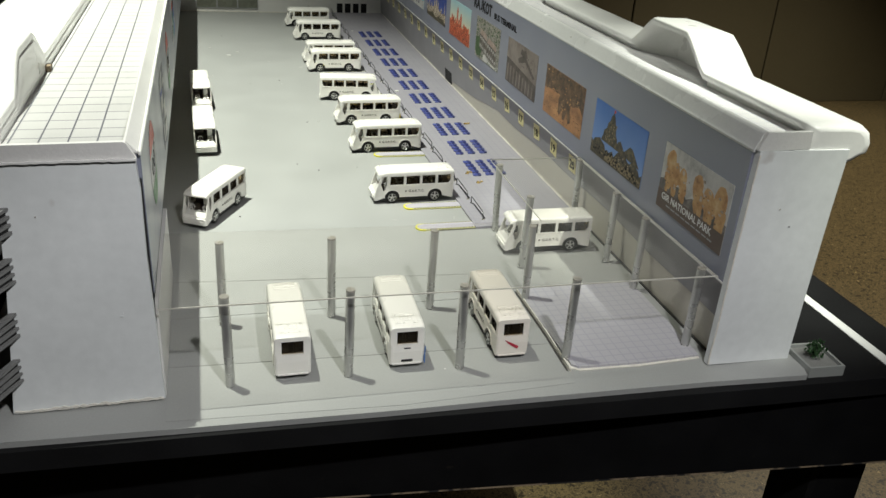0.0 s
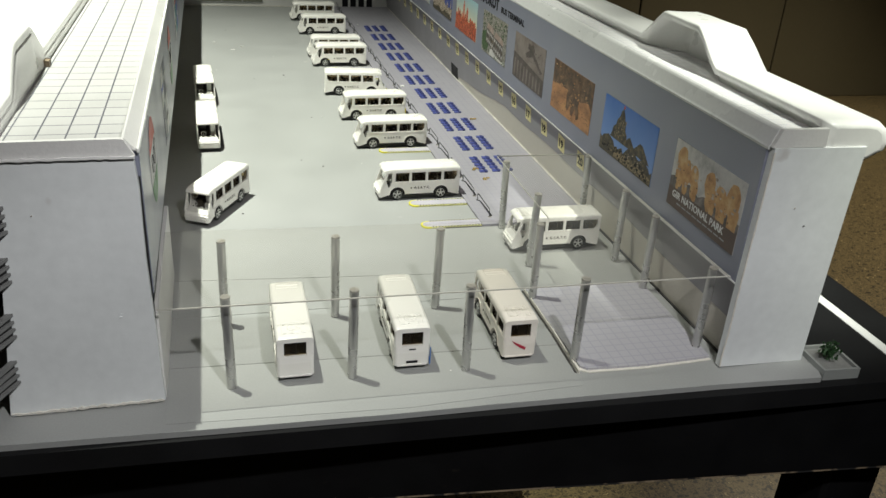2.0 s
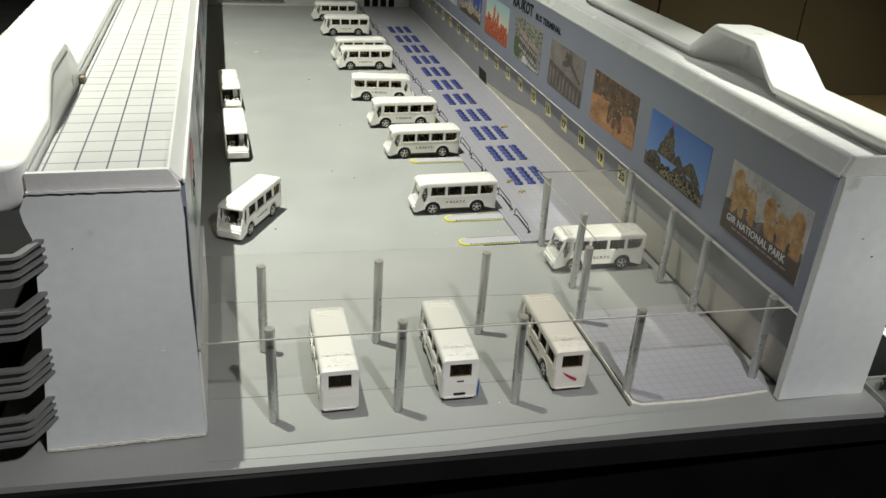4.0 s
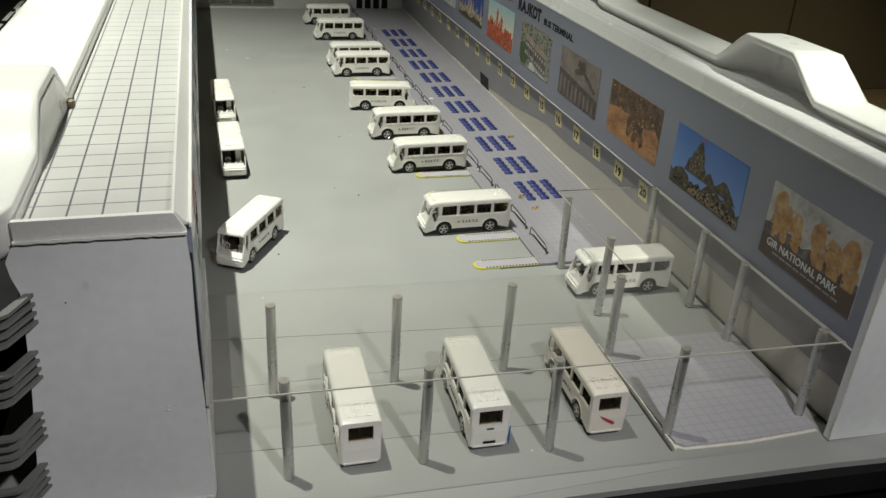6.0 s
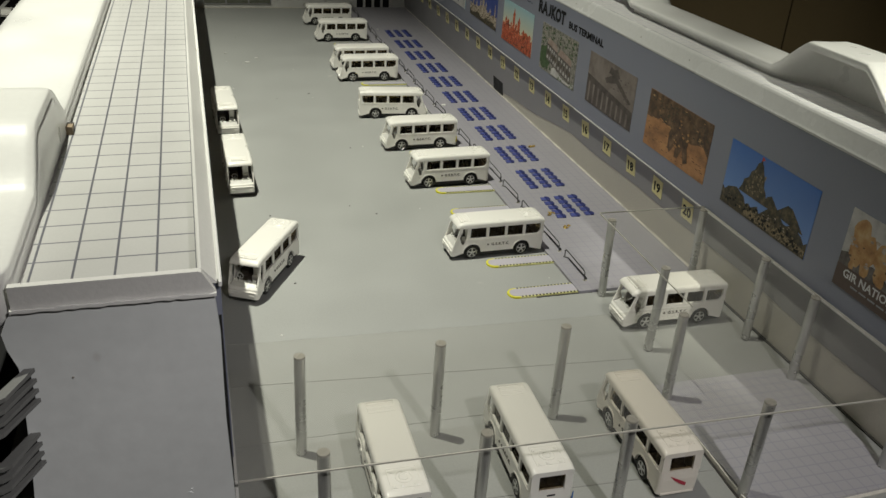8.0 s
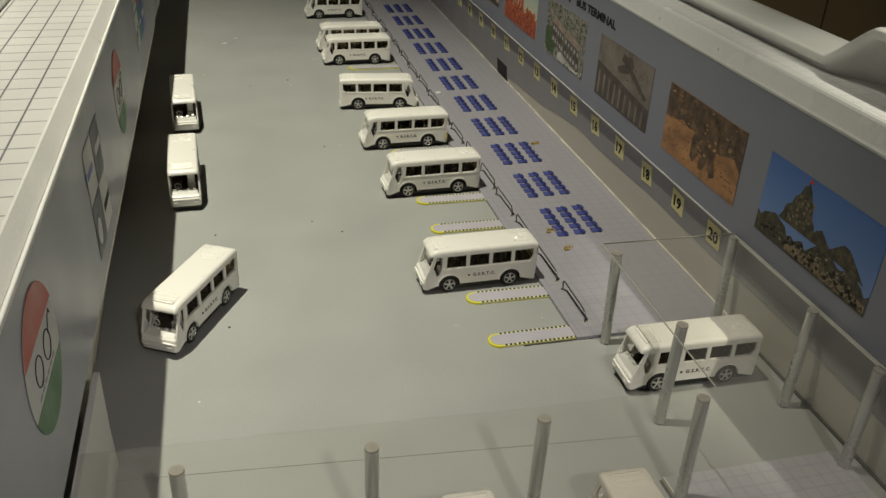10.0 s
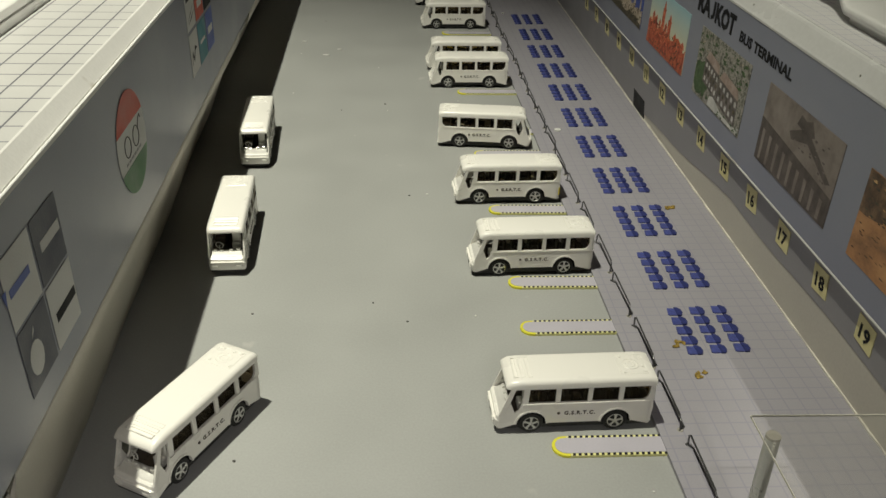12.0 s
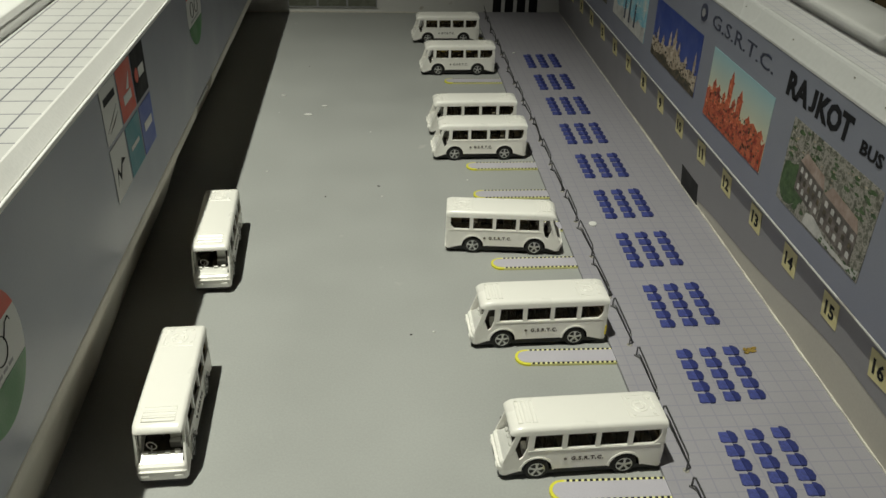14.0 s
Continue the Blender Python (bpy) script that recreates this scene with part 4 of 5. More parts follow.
# dusty brown picture
p, w, h = poster(0.8975, 1.0140, 0.0955, 0.1525, DUST, "printed picture in dusty brown and orange tones", "poster")
shape(p, "brush", [(0, 1), (0, 0.52)] + [(i / 12, 0.52 + random.uniform(-0.06, 0.08)) for i in range(1, 12)] + [(1, 0.44), (1, 1)], w, h, BRUSH, 1)
scatter(p, "twig_print", 90, (0.03, 0.97, 0.55, 0.95), 0.02, w, h, STONED, 2, tall=0.6)
scatter(p, "dry_grass", 22, (0.03, 0.97, 0.50, 0.97), 0.018, w, h, TAN, 3, tall=0.5)
shape(p, "dark_shape", [(0.40, 0.46), (0.44, 0.62), (0.50, 0.72), (0.56, 0.86), (0.64, 0.90), (0.71, 0.80), (0.72, 0.62), (0.70, 0.40), (0.74, 0.16), (0.68, 0.10), (0.63, 0.32), (0.58, 0.12), (0.53, 0.13), (0.53, 0.36), (0.45, 0.14), (0.41, 0.20)], w, h, BRUSH, 4)
scatter(p, "tan_print", 18, (0.46, 0.70, 0.30, 0.80), 0.018, w, h, TAN, 5)
scatter(p, "ground_print", 50, (0.03, 0.97, 0.05, 0.45), 0.02, w, h, BRUSH, 2, tall=0.35)

# grey pillared building
p, w, h = poster(1.0450, 1.1610, 0.0950, 0.1535, SEPIA, "faded sepia picture of a pillared building", "poster")
shape(p, "colonnade", [(0, 0), (1, 0), (1, 0.30), (0, 0.50)], w, h, SEPIAD, 1)
for k in range(9):
    u = 0.05 + 0.105 * k
    shape(p, "column", [(u, 0.03), (u + 0.03, 0.03), (u + 0.034, 0.42 - 0.020 * k), (u - 0.004, 0.43 - 0.020 * k)], w, h, SEPIA, 2)
shape(p, "roof_band", [(0, 0.50), (1, 0.30), (1, 0.35), (0, 0.56)], w, h, SEPIAD, 2)
shape(p, "gable", [(0.38, 0.66), (0.52, 0.78), (0.62, 0.80), (0.95, 0.48), (0.90, 0.44), (0.62, 0.68), (0.42, 0.58)], w, h, SEPIAD, 2)
shape(p, "roof_ornament", [(0.45, 0.80), (0.48, 0.93), (0.55, 0.90), (0.62, 0.95), (0.68, 0.80), (0.60, 0.74), (0.52, 0.78)], w, h, SEPIAD, 3)
scatter(p, "moulding_print", 16, (0.30, 0.92, 0.42, 0.86), 0.016, w, h, SEPIAD, 3, tall=0.8)
scatter(p, "pale_print", 10, (0.40, 0.90, 0.42, 0.80), 0.012, w, h, SEPIA, 4, tall=0.7)

# town from above
p, w, h = poster(1.1965, 1.3115, 0.0945, 0.1540, TOWN, "printed aerial picture of a green town", "poster")
scatter(p, "foliage", 60, (0.02, 0.98, 0.50, 0.97), 0.032, w, h, TREES, 1, tall=0.7)
scatter(p, "rooftop_print", 30, (0.03, 0.97, 0.62, 0.96), 0.014, w, h, PALEST, 2, tall=0.5)
shape(p, "tree_clump", blob(0.13, 0.30, 0.16, 0.24, 19), w, h, TREES, 2)
scatter(p, "foliage", 34, (0.02, 0.34, 0.04, 0.52), 0.028, w, h, TREES, 3)
for cu, cv, g in ((0.34, 0.60, 0.9), (0.70, 0.50, 1.15)):
    shape(p, "town_hall_front", [(cu - 0.17 * g, cv - 0.32), (cu + 0.17 * g, cv - 0.42), (cu + 0.17 * g, cv - 0.06), (cu - 0.17 * g, cv + 0.02)], w, h, SLATE, 4)
    shape(p, "town_hall_roof", [(cu - 0.17 * g, cv + 0.02), (cu + 0.17 * g, cv - 0.06), (cu + 0.14 * g, cv + 0.08), (cu - 0.11 * g, cv + 0.15)], w, h, ROOFPINK, 4)
    for j in range(3):
        for i in range(5):
            u, v = cu - 0.14 * g + 0.066 * g * i, cv - 0.09 - 0.10 * j - 0.018 * i
            shape(p, "arch_print", [(u, v), (u + 0.030 * g, v - 0.006), (u + 0.030 * g, v + 0.050), (u + 0.015 * g, v + 0.066), (u, v + 0.056)], w, h, (PALE, STONED, PALE)[j], 5)
shape(p, "path", [(0.36, 0.02), (0.98, 0.02), (0.99, 0.12), (0.86, 0.06), (0.62, 0.09), (0.46, 0.20), (0.38, 0.16)], w, h, PALE, 3)
scatter(p, "foliage", 14, (0.55, 0.98, 0.02, 0.10), 0.020, w, h, TREES, 4)

# red palace
p, w, h = poster(1.3445, 1.4665, 0.0965, 0.1545, SKY2, "printed picture of a red palace at sunset", "poster")


def tower(u, hw, v0, v1, cap):
    """A square tower with a cornice and a pointed cap."""
    return [(u - hw, v0), (u + hw, v0), (u + hw, v1), (u + 1.35 * hw, v1), (u + 1.35 * hw, v1 + 0.02), (u + 0.8 * hw, v1 + 0.03), (u + 0.6 * hw, v1 + 0.55 * cap), (u, v1 + cap), (u - 0.6 * hw, v1 + 0.55 * cap), (u - 0.8 * hw, v1 + 0.03), (u - 1.35 * hw, v1 + 0.02), (u - 1.35 * hw, v1)]


shape(p, "palace", skyline(0.34, 0.44, 30, ((0.80, 0.08, 0.50), (0.17, 0.07, 0.52))), w, h, REDST, 1)
for u, hw, v1, cap in ((0.385, 0.030, 0.74, 0.16), (0.555, 0.034, 0.62, 0.14), (0.12, 0.024, 0.52, 0.09), (0.20, 0.020, 0.50, 0.08), (0.47, 0.022, 0.50, 0.08), (0.92, 0.026, 0.44, 0.07), (0.72, 0.022, 0.46, 0.08), (0.30, 0.018, 0.48, 0.07)):
    shape(p, "palace_tower", tower(u, hw, 0.2, v1, cap), w, h, REDST, 2)
scatter(p, "wall_print", 90, (0.02, 0.98, 0.20, 0.46), 0.014, w, h, REDLIT, 3, tall=1.3)
scatter(p, "tower_print", 14, (0.36, 0.41, 0.44, 0.74), 0.010, w, h, REDLIT, 3, tall=1.6)
scatter(p, "tower_print", 12, (0.53, 0.58, 0.44, 0.62), 0.010, w, h, REDLIT, 3, tall=1.6)
scatter(p, "window_print", 100, (0.02, 0.98, 0.14, 0.44), 0.010, w, h, STONED, 4, tall=1.5)
shape(p, "foreground", skyline(0.05, 0.15, 20), w, h, REDST, 5)
scatter(p, "foreground_print", 50, (0.02, 0.98, 0.02, 0.14), 0.016, w, h, STONED, 6, tall=0.7)

# dark blue evening palace
p, w, h = poster(1.4950, 1.6290, 0.0990, 0.1550, SKY3, "printed picture of a pale palace against a dark blue sky", "poster")
shape(p, "palace", skyline(0.30, 0.38, 30, ((0.50, 0.14, 0.50),)), w, h, PALEST, 1)
for u, hw, v1, cap in ((0.50, 0.030, 0.56, 0.22), (0.40, 0.020, 0.50, 0.16), (0.60, 0.018, 0.48, 0.14), (0.93, 0.016, 0.50, 0.20), (0.12, 0.016, 0.42, 0.14), (0.25, 0.020, 0.40, 0.10), (0.76, 0.020, 0.40, 0.10)):
    shape(p, "palace_tower", tower(u, hw, 0.2, v1, cap), w, h, PALEST, 1)
scatter(p, "window_print", 110, (0.02, 0.98, 0.10, 0.40), 0.013, w, h, STONED, 2, tall=1.5)
shape(p, "foreground", skyline(0.08, 0.20, 18), w, h, STONED, 3)

# seaside picture and the farthest one
p, w, h = poster(1.6580, 1.7890, 0.0990, 0.1550, SEA, "printed picture of a pale blue shore", "poster")
shape(p, "beach", skyline(0.20, 0.32, 14), w, h, PALE, 1)
for u in (0.36, 0.50, 0.66):
    shape(p, "dark_post", [(u, 0.10), (u + 0.05, 0.10), (u + 0.045, 0.55), (u + 0.01, 0.55)], w, h, NAVYP, 2)
scatter(p, "foam", 40, (0.05, 0.95, 0.3, 0.6), 0.02, w, h, WHITEP, 2, tall=0.4)
p, w, h = poster(1.8220, 1.9400, 0.0990, 0.1550, STONED, "dark printed picture on the terminal wall", "poster")
scatter(p, "pale_print", 40, (0.05, 0.95, 0.1, 0.9), 0.05, w, h, PALEST, 1)


def wall_text(text, y0, y1, z, height, depth=0.0001, bold=0.0, level=False):
    bm = lettering(text, height, depth, bold=bold)
    if level:  # sets a letter that hangs below the line between base and cap height
        low, high = min(v.co.y for v in bm.verts), max(v.co.y for v in bm.verts)
        for v in bm.verts:
            v.co.y = (v.co.y - low) / (high - low) * height
    xs = [v.co.x for v in bm.verts]
    bmesh.ops.transform(bm, matrix=Matrix.Diagonal(((y1 - y0) / (max(xs) - min(xs)), 1, 1, 1)) @ Matrix.Translation((-min(xs), 0, 0)), verts=bm.verts)
    bmesh.ops.transform(bm, matrix=Matrix.Translation((0.45975, y1, z)) @ ON_RIGHT, verts=bm.verts)
    return bm


sign = thing("wall_sign", pose(0, 0, 0), "bold black terminal name lettered along the grey wall", "sign")
part("lettering", wall_text("G.S.R.T.C.", 1.357, 1.482, 0.1672, 0.0112), NAVYP, sign)
for word, y0, y1, flat in (("RA", 1.3005, 1.3325, False), ("J", 1.2905, 1.2990, True), ("KOT", 1.2435, 1.2885, False)):
    part("lettering", wall_text(word, y0, y1, 0.1636, 0.0152, 0.0001, 0.065, flat), INK, sign, "bold black letters")
part("lettering", wall_text("BUS TERMINAL", 1.1325, 1.2310, 0.1637, 0.0078, 0.0001, 0.045), INK, sign, "bold black letters")
bm = prism(bmesh.new(), [(1.503 + 0.0075 * math.cos(a), 0.1730 + 0.0075 * math.sin(a)) for a in (2 * math.pi * i / 20 for i in range(20))], 0.4592, 0.4598, "x")
part("round_emblem", bm, NAVYP, sign, "dark round emblem")
bm = prism(bmesh.new(), [(1.503 + 0.004 * math.cos(a), 0.1730 + 0.004 * math.sin(a)) for a in (2 * math.pi * i / 6 for i in range(6))], 0.4589, 0.4591, "x")
part("emblem_core", bm, GREYP, sign)

for k in range(20):
    y = 0.9210 + 0.0593 * (19 - k) + 0.00016 * (19 - k) ** 2
    plate = thing("bay_number", pose(lean_x(0.0580, 0.0005), y, 0.0580, 0, -5.5, 0) @ pose(0, 0, 0, random.uniform(-5, 5), 0, 0), "small yellow card with black bay number %d" % (k + 1), "number plate", "bay numbers on the wall")
    tilt = random.uniform(-0.0005, 0.0005)
    part("card", prism(bmesh.new(), [(-0.0100, -0.0096 + tilt), (0.0100, -0.0096 - tilt), (0.0100, 0.0096), (-0.0100, 0.0096 + tilt)], -0.0004, 0.0, "x"), PLATE, plate)
    bm = lettering(str(k + 1), 0.0098, 0.0002, squeeze=1.05, bold=0.035)
    xs = [v.co.x for v in bm.verts]
    bmesh.ops.transform(bm, matrix=Matrix.Translation((-(min(xs) + max(xs)) / 2, -0.0052, 0)), verts=bm.verts)
    bmesh.ops.transform(bm, matrix=Matrix.Translation((-0.0005, 0, 0)) @ ON_RIGHT, verts=bm.verts)
    part("number", bm, INK, plate)


# ---- emblems on the left wing, in its own axes: y along the wall ----
def emblem_board(y, z, label, cat="sign"):
    c = Vector((0.0265, 0.6165, 0)) + Matrix.Rotation(radians(LEFT_TURN), 3, "Z") @ Vector((0.0002, y, z))
    return thing("wall_emblem", pose(*c, 0, 0, LEFT_TURN), label, cat, "emblems on the wing wall")


def tile(p, name, y, z, w, h, material, level=0, outline=None):
    pts = outline or [(y - w / 2, z - h / 2), (y + w / 2, z - h / 2), (y + w / 2, z + h / 2), (y - w / 2, z + h / 2)]
    return part(name, prism(bmesh.new(), pts, 0.00002 + 0.00012 * level, 0.00012 + 0.00012 * level, "x"), material, p)


def oval(y, z, ry, rz, k=28, lo=0.0, hi=2 * math.pi):
    return [(y + ry * math.cos(a), z + rz * math.sin(a)) for a in (lo + (hi - lo) * i / k for i in range(k + (0 if hi - lo > 6.2 else 1)))]


def round_emblem(y, z, ry=0.029, rz=0.029):
    p = emblem_board(y, z, "round wall emblem in red, white and green")
    tile(p, "disc", 0, 0, 0, 0, WHITEP, 0, oval(0, 0, ry, rz))
    tile(p, "red_cap", 0, 0, 0, 0, RED, 1, oval(0, 0, ry, rz, 20, radians(22), radians(158)))
    tile(p, "green_cap", 0, 0, 0, 0, GREENP, 1, oval(0, 0, ry, rz, 20, radians(202), radians(338)))
    for c in (-0.0105, 0.0085):
        bm = bmesh.new()
        pts = [(0.0002, c + 0.0065 * math.cos(a), 0.0005 + 0.0065 * math.sin(a)) for a in (2 * math.pi * i / 16 for i in range(17))]
        rod(bm, pts, 0.00032, 5)
        part("ring", bm, INK, p)
    part("bridge_line", rod(bmesh.new(), [(0.0002, 0.0135, 0.003), (0.0002, 0.018, 0.009), (0.0002, 0.0215, 0.0100), (0.0002, 0.0225, 0.0075)], 0.0003, 5), INK, p)
    bm = bmesh.new()
    for k in range(6):
        box(bm, 0.0001, 0.0002, -0.018 + 0.006 * k, -0.0135 + 0.006 * k, -0.0096, -0.0080)
    part("small_print", bm, GREYP, p)


for y, z, rz in ((0.105, 0.147, 0.0320), (0.4638, 0.1400, 0.0322), (0.9385, 0.1625, 0.0320)):
    round_emblem(y, z, 0.0315, rz)

p = emblem_board(0.3020, 0.1378, "four square emblem tiles in navy and white")
for y, z, m in ((-0.0185, 0.0150, WHITEP), (0.0165, 0.0150, NAVYP), (-0.0185, -0.0205, NAVYP), (0.0165, -0.0205, WHITEP)):
    tile(p, "tile", y, z, 0.0325, 0.0335, m)
tile(p, "mark", -0.020, 0.0150, 0.022, 0.0042, BLUEP, 1)
tile(p, "mark", -0.0345, 0.0148, 0, 0, BLUEP, 1, [(-0.0375, 0.019), (-0.0335, 0.019), (-0.0355, 0.011)])
tile(p, "mark", 0.0185, 0.0160, 0.024, 0.0055, WHITEP, 1)
tile(p, "mark", -0.022, -0.022, 0, 0, WHITEP, 1, oval(-0.022, -0.0235, 0.0075, 0.0085, 14))
tile(p, "mark", -0.022, -0.022, 0, 0, WHITEP, 1, [(-0.0225, -0.0135), (-0.0195, -0.0105), (-0.0190, -0.0085), (-0.0215, -0.0115)])
tile(p, "mark", 0.0185, -0.022, 0.026, 0.0050, INK, 1)
p = emblem_board(0.7035, 0.1532, "six square emblem tiles in mixed colours")
for y, z, m in ((-0.036, 0.018, WHITEP), (0.0, 0.018, RED), (0.036, 0.018, INK), (-0.036, -0.019, WHITEP), (0.0, -0.019, TEAL), (0.036, -0.019, BLUEP)):
    tile(p, "tile", y, z, 0.033, 0.034, m)
tile(p, "mark", -0.036, 0.026, 0.024, 0.0045, INK, 1)
tile(p, "mark", 0, 0, 0, 0, INK, 1, [(-0.049, 0.008), (-0.024, 0.018), (-0.036, 0.0125)])
tile(p, "mark", 0, 0, 0, 0, INK, 1, [(-0.045, 0.006), (-0.024, 0.013), (-0.034, 0.0085)])
tile(p, "mark", 0.001, 0.013, 0.018, 0.006, WHITEP, 1)
tile(p, "mark", 0, 0, 0, 0, WHITEP, 1, [(0.0, 0.018), (0.010, 0.027), (0.006, 0.017)])
tile(p, "mark", 0.040, 0.018, 0.014, 0.007, WHITEP, 1)
tile(p, "mark", 0.027, 0.018, 0, 0, RED, 1, oval(0.0275, 0.018, 0.0045, 0.005, 12))
tile(p, "mark", -0.037, -0.020, 0, 0, INK, 1, [(-0.048, -0.027), (-0.044, -0.016), (-0.040, -0.022), (-0.033, -0.014), (-0.026, -0.017), (-0.034, -0.018), (-0.040, -0.026), (-0.044, -0.020)])
tile(p, "mark", 0.0, -0.019, 0.020, 0.003, WHITEP, 1)
tile(p, "mark", 0.037, -0.019, 0.020, 0.006, WHITEP, 1)


# ---- acrylic canopy on silver posts ----
POST_H = 0.0765
post = thing("canopy_post", pose(0, 0, 0), "silver-grey round post standing under the acrylic canopy", "post", "canopy posts")
bm = bmesh.new()
bmesh.ops.create_cone(bm, cap_ends=True, segments=18, radius1=0.0036, radius2=0.0036, depth=POST_H - 0.001, matrix=pose(0, 0, (POST_H - 0.001) / 2 + 0.0008))
part("shaft", bm, STEEL, post, smooth=False)
bm = bmesh.new()
bmesh.ops.create_cone(bm, cap_ends=True, segments=18, radius1=0.0037, radius2=0.0035, depth=0.0012, matrix=pose(0, 0, POST_H + 0.0003))
part("cap", bm, GLUE, post, "pale glued cap")
spots = [(0.0735, 0.6267), (0.1631, 0.6255), (0.2525, 0.6214), (0.3435, 0.6193), (0.4545, 0.6204), (0.0700, 0.7180), (0.1620, 0.7185), (0.2510, 0.7197), (0.3437, 0.7210), (0.4560, 0.7240),
         (0.3627, 0.7860), (0.4550, 0.7857), (0.3632, 0.8765), (0.4590, 0.8840)]
for k, (x, y) in enumerate(spots):
    m = pose(x, y, 0.0006 if y > 0.74 and y < 0.87 else 0.0, random.uniform(-1.2, 1.2), random.uniform(-1.5, 1.5), 40 * k)
    if k:
        copy_thing(post, m)
    else:
        post.matrix_world = m

canopy = thing("acrylic_canopy", pose(0, 0, 0), "clear acrylic sheet canopy resting on silver posts", "canopy")
SHEET = [(0.028, 0.6130), (0.158, 0.6105), (0.244, 0.6085), (0.428, 0.6040), (0.4590, 0.6030), (0.4590, 0.8860), (0.3550, 0.8880), (0.3530, 0.7260), (0.2500, 0.7275), (0.027, 0.7365)]
sheet = part("sheet", prism(bmesh.new(), SHEET, POST_H + 0.0012, POST_H + 0.0030), ACRYLIC, canopy)


def edge_strip(a, b, t=0.0006):
    a, b = Vector((*a, 0)), Vector((*b, 0))
    d = (b - a).normalized()
    s = Vector((d.y, -d.x, 0)) * t
    return prism(bmesh.new(), [tuple((a).xy), tuple((b).xy), tuple((b + s).xy), tuple((a + s).xy)], POST_H + 0.0016, POST_H + 0.0026)


for i in (0, 1, 2, 3):
    part("cut_edge", edge_strip(SHEET[i], SHEET[i + 1]), ACRYLIC_EDGE, canopy, "bright cut edge of the sheet")
for a, b in ((SHEET[5], SHEET[6]), (SHEET[6], SHEET[7])):
    part("cut_edge", edge_strip(a, b, 0.0004), ACRYLIC_EDGE, canopy, "bright cut edge of the sheet")
part("cut_edge", edge_strip((0.4575, 0.600), (0.4575, 0.883), 0.0006), ACRYLIC_EDGE, canopy, "bright cut edge of the sheet")

# ---- toy buses: the front end points to -x ----
BL, BW, BH = 0.0965, 0.0278, 0.0390
bus = thing("toy_bus", pose(0, 0, 0), "white plastic toy coach parked at the platform", "toy bus", "toy buses")


def bx(share):
    return -BL / 2 + BL * share


WHEEL_X, WHEEL_Z, WHEEL_R = (bx(0.235), bx(0.768)), 0.0075, 0.0075
BELT = 0.0229
arch = []
for cx in reversed(WHEEL_X):
    arch += [(cx + 0.0091 * math.cos(a), WHEEL_Z + 0.0091 * math.sin(a)) for a in (math.pi * i / 8 for i in range(9))]
sill = [(x, max(z, 0.0045)) for x, z in arch]
side = [(bx(0.048), 0.0045), (bx(0.046), 0.0100), (bx(0.046), 0.0148), (bx(0.066), 0.0160), (bx(0.099), 0.0234), (bx(0.127), 0.0158), (bx(0.148), 0.0176), (bx(0.166), BELT), (bx(0.974), BELT), (bx(0.974), 0.016), (bx(0.974), 0.0045)] + sill
bm = bmesh.new()
T = 0.0013
for y0, y1 in ((-BW / 2, -BW / 2 + T), (BW / 2 - T, BW / 2)):
    prism(bm, side, y0, y1, "y")
    for a, b, sl in ((0.168, 0.206, 0.0015), (0.374, 0.405, 0), (0.574, 0.603, 0), (0.768, 0.799, 0)):
        prism(bm, [(bx(a), BELT - 0.0004), (bx(b), BELT - 0.0004), (bx(b) + sl * 0.4, 0.0345), (bx(a) + sl * 0.4, 0.0345)], y0, y1, "y")
    prism(bm, [(bx(0.925), BELT - 0.0004), (bx(0.980), BELT - 0.0004), (bx(0.982), 0.0345), (bx(0.962), 0.0345), (bx(0.962), 0.0280), (bx(0.953), 0.0252)], y0, y1, "y")
    prism(bm, [(bx(0.030), 0.0147), (bx(0.060), 0.0147), (bx(0.094), 0.0232), (bx(0.128), 0.0345), (bx(0.100), 0.0345), (bx(0.062), 0.0232)], y0, y1, "y")
    # raised sill under the windows, and arch lips
    prism(bm, [(bx(0.172), 0.0217), (bx(0.965), 0.0217), (bx(0.965), 0.0224), (bx(0.172), 0.0224)], y0 - 0.0003, y1 + 0.0003, "y")
    for cx in WHEEL_X:
        ring = [(cx + 0.0101 * math.cos(a), WHEEL_Z + 0.0101 * math.sin(a)) for a in (math.pi * i / 10 for i in range(11))] + [(cx + 0.0090 * math.cos(a), WHEEL_Z + 0.0090 * math.sin(a)) for a in (math.pi * (10 - i) / 10 for i in range(11))]
        prism(bm, ring, y0 - 0.0005, y1 + 0.0005, "y")


# rounded nose and tail
def rounded_end(outline, inward, radius):
    """An end piece across the bus; the corners between its sides and its outer face are rounded."""
    t = bmesh.new()
    prism(t, outline, -BW / 2, BW / 2, "y")
    rim = [e for e in t.edges if abs(e.verts[0].co.y - e.verts[1].co.y) < 1e-7 and not any(abs(v.co.x - inward) < 1e-6 for v in e.verts)]
    bmesh.ops.bevel(t, geom=rim, offset=radius, segments=3, affect="EDGES", profile=0.5)
    m = bpy.data.meshes.new("tmp")
    t.to_mesh(m)
    t.free()
    bm.from_mesh(m)
    bpy.data.meshes.remove(m)


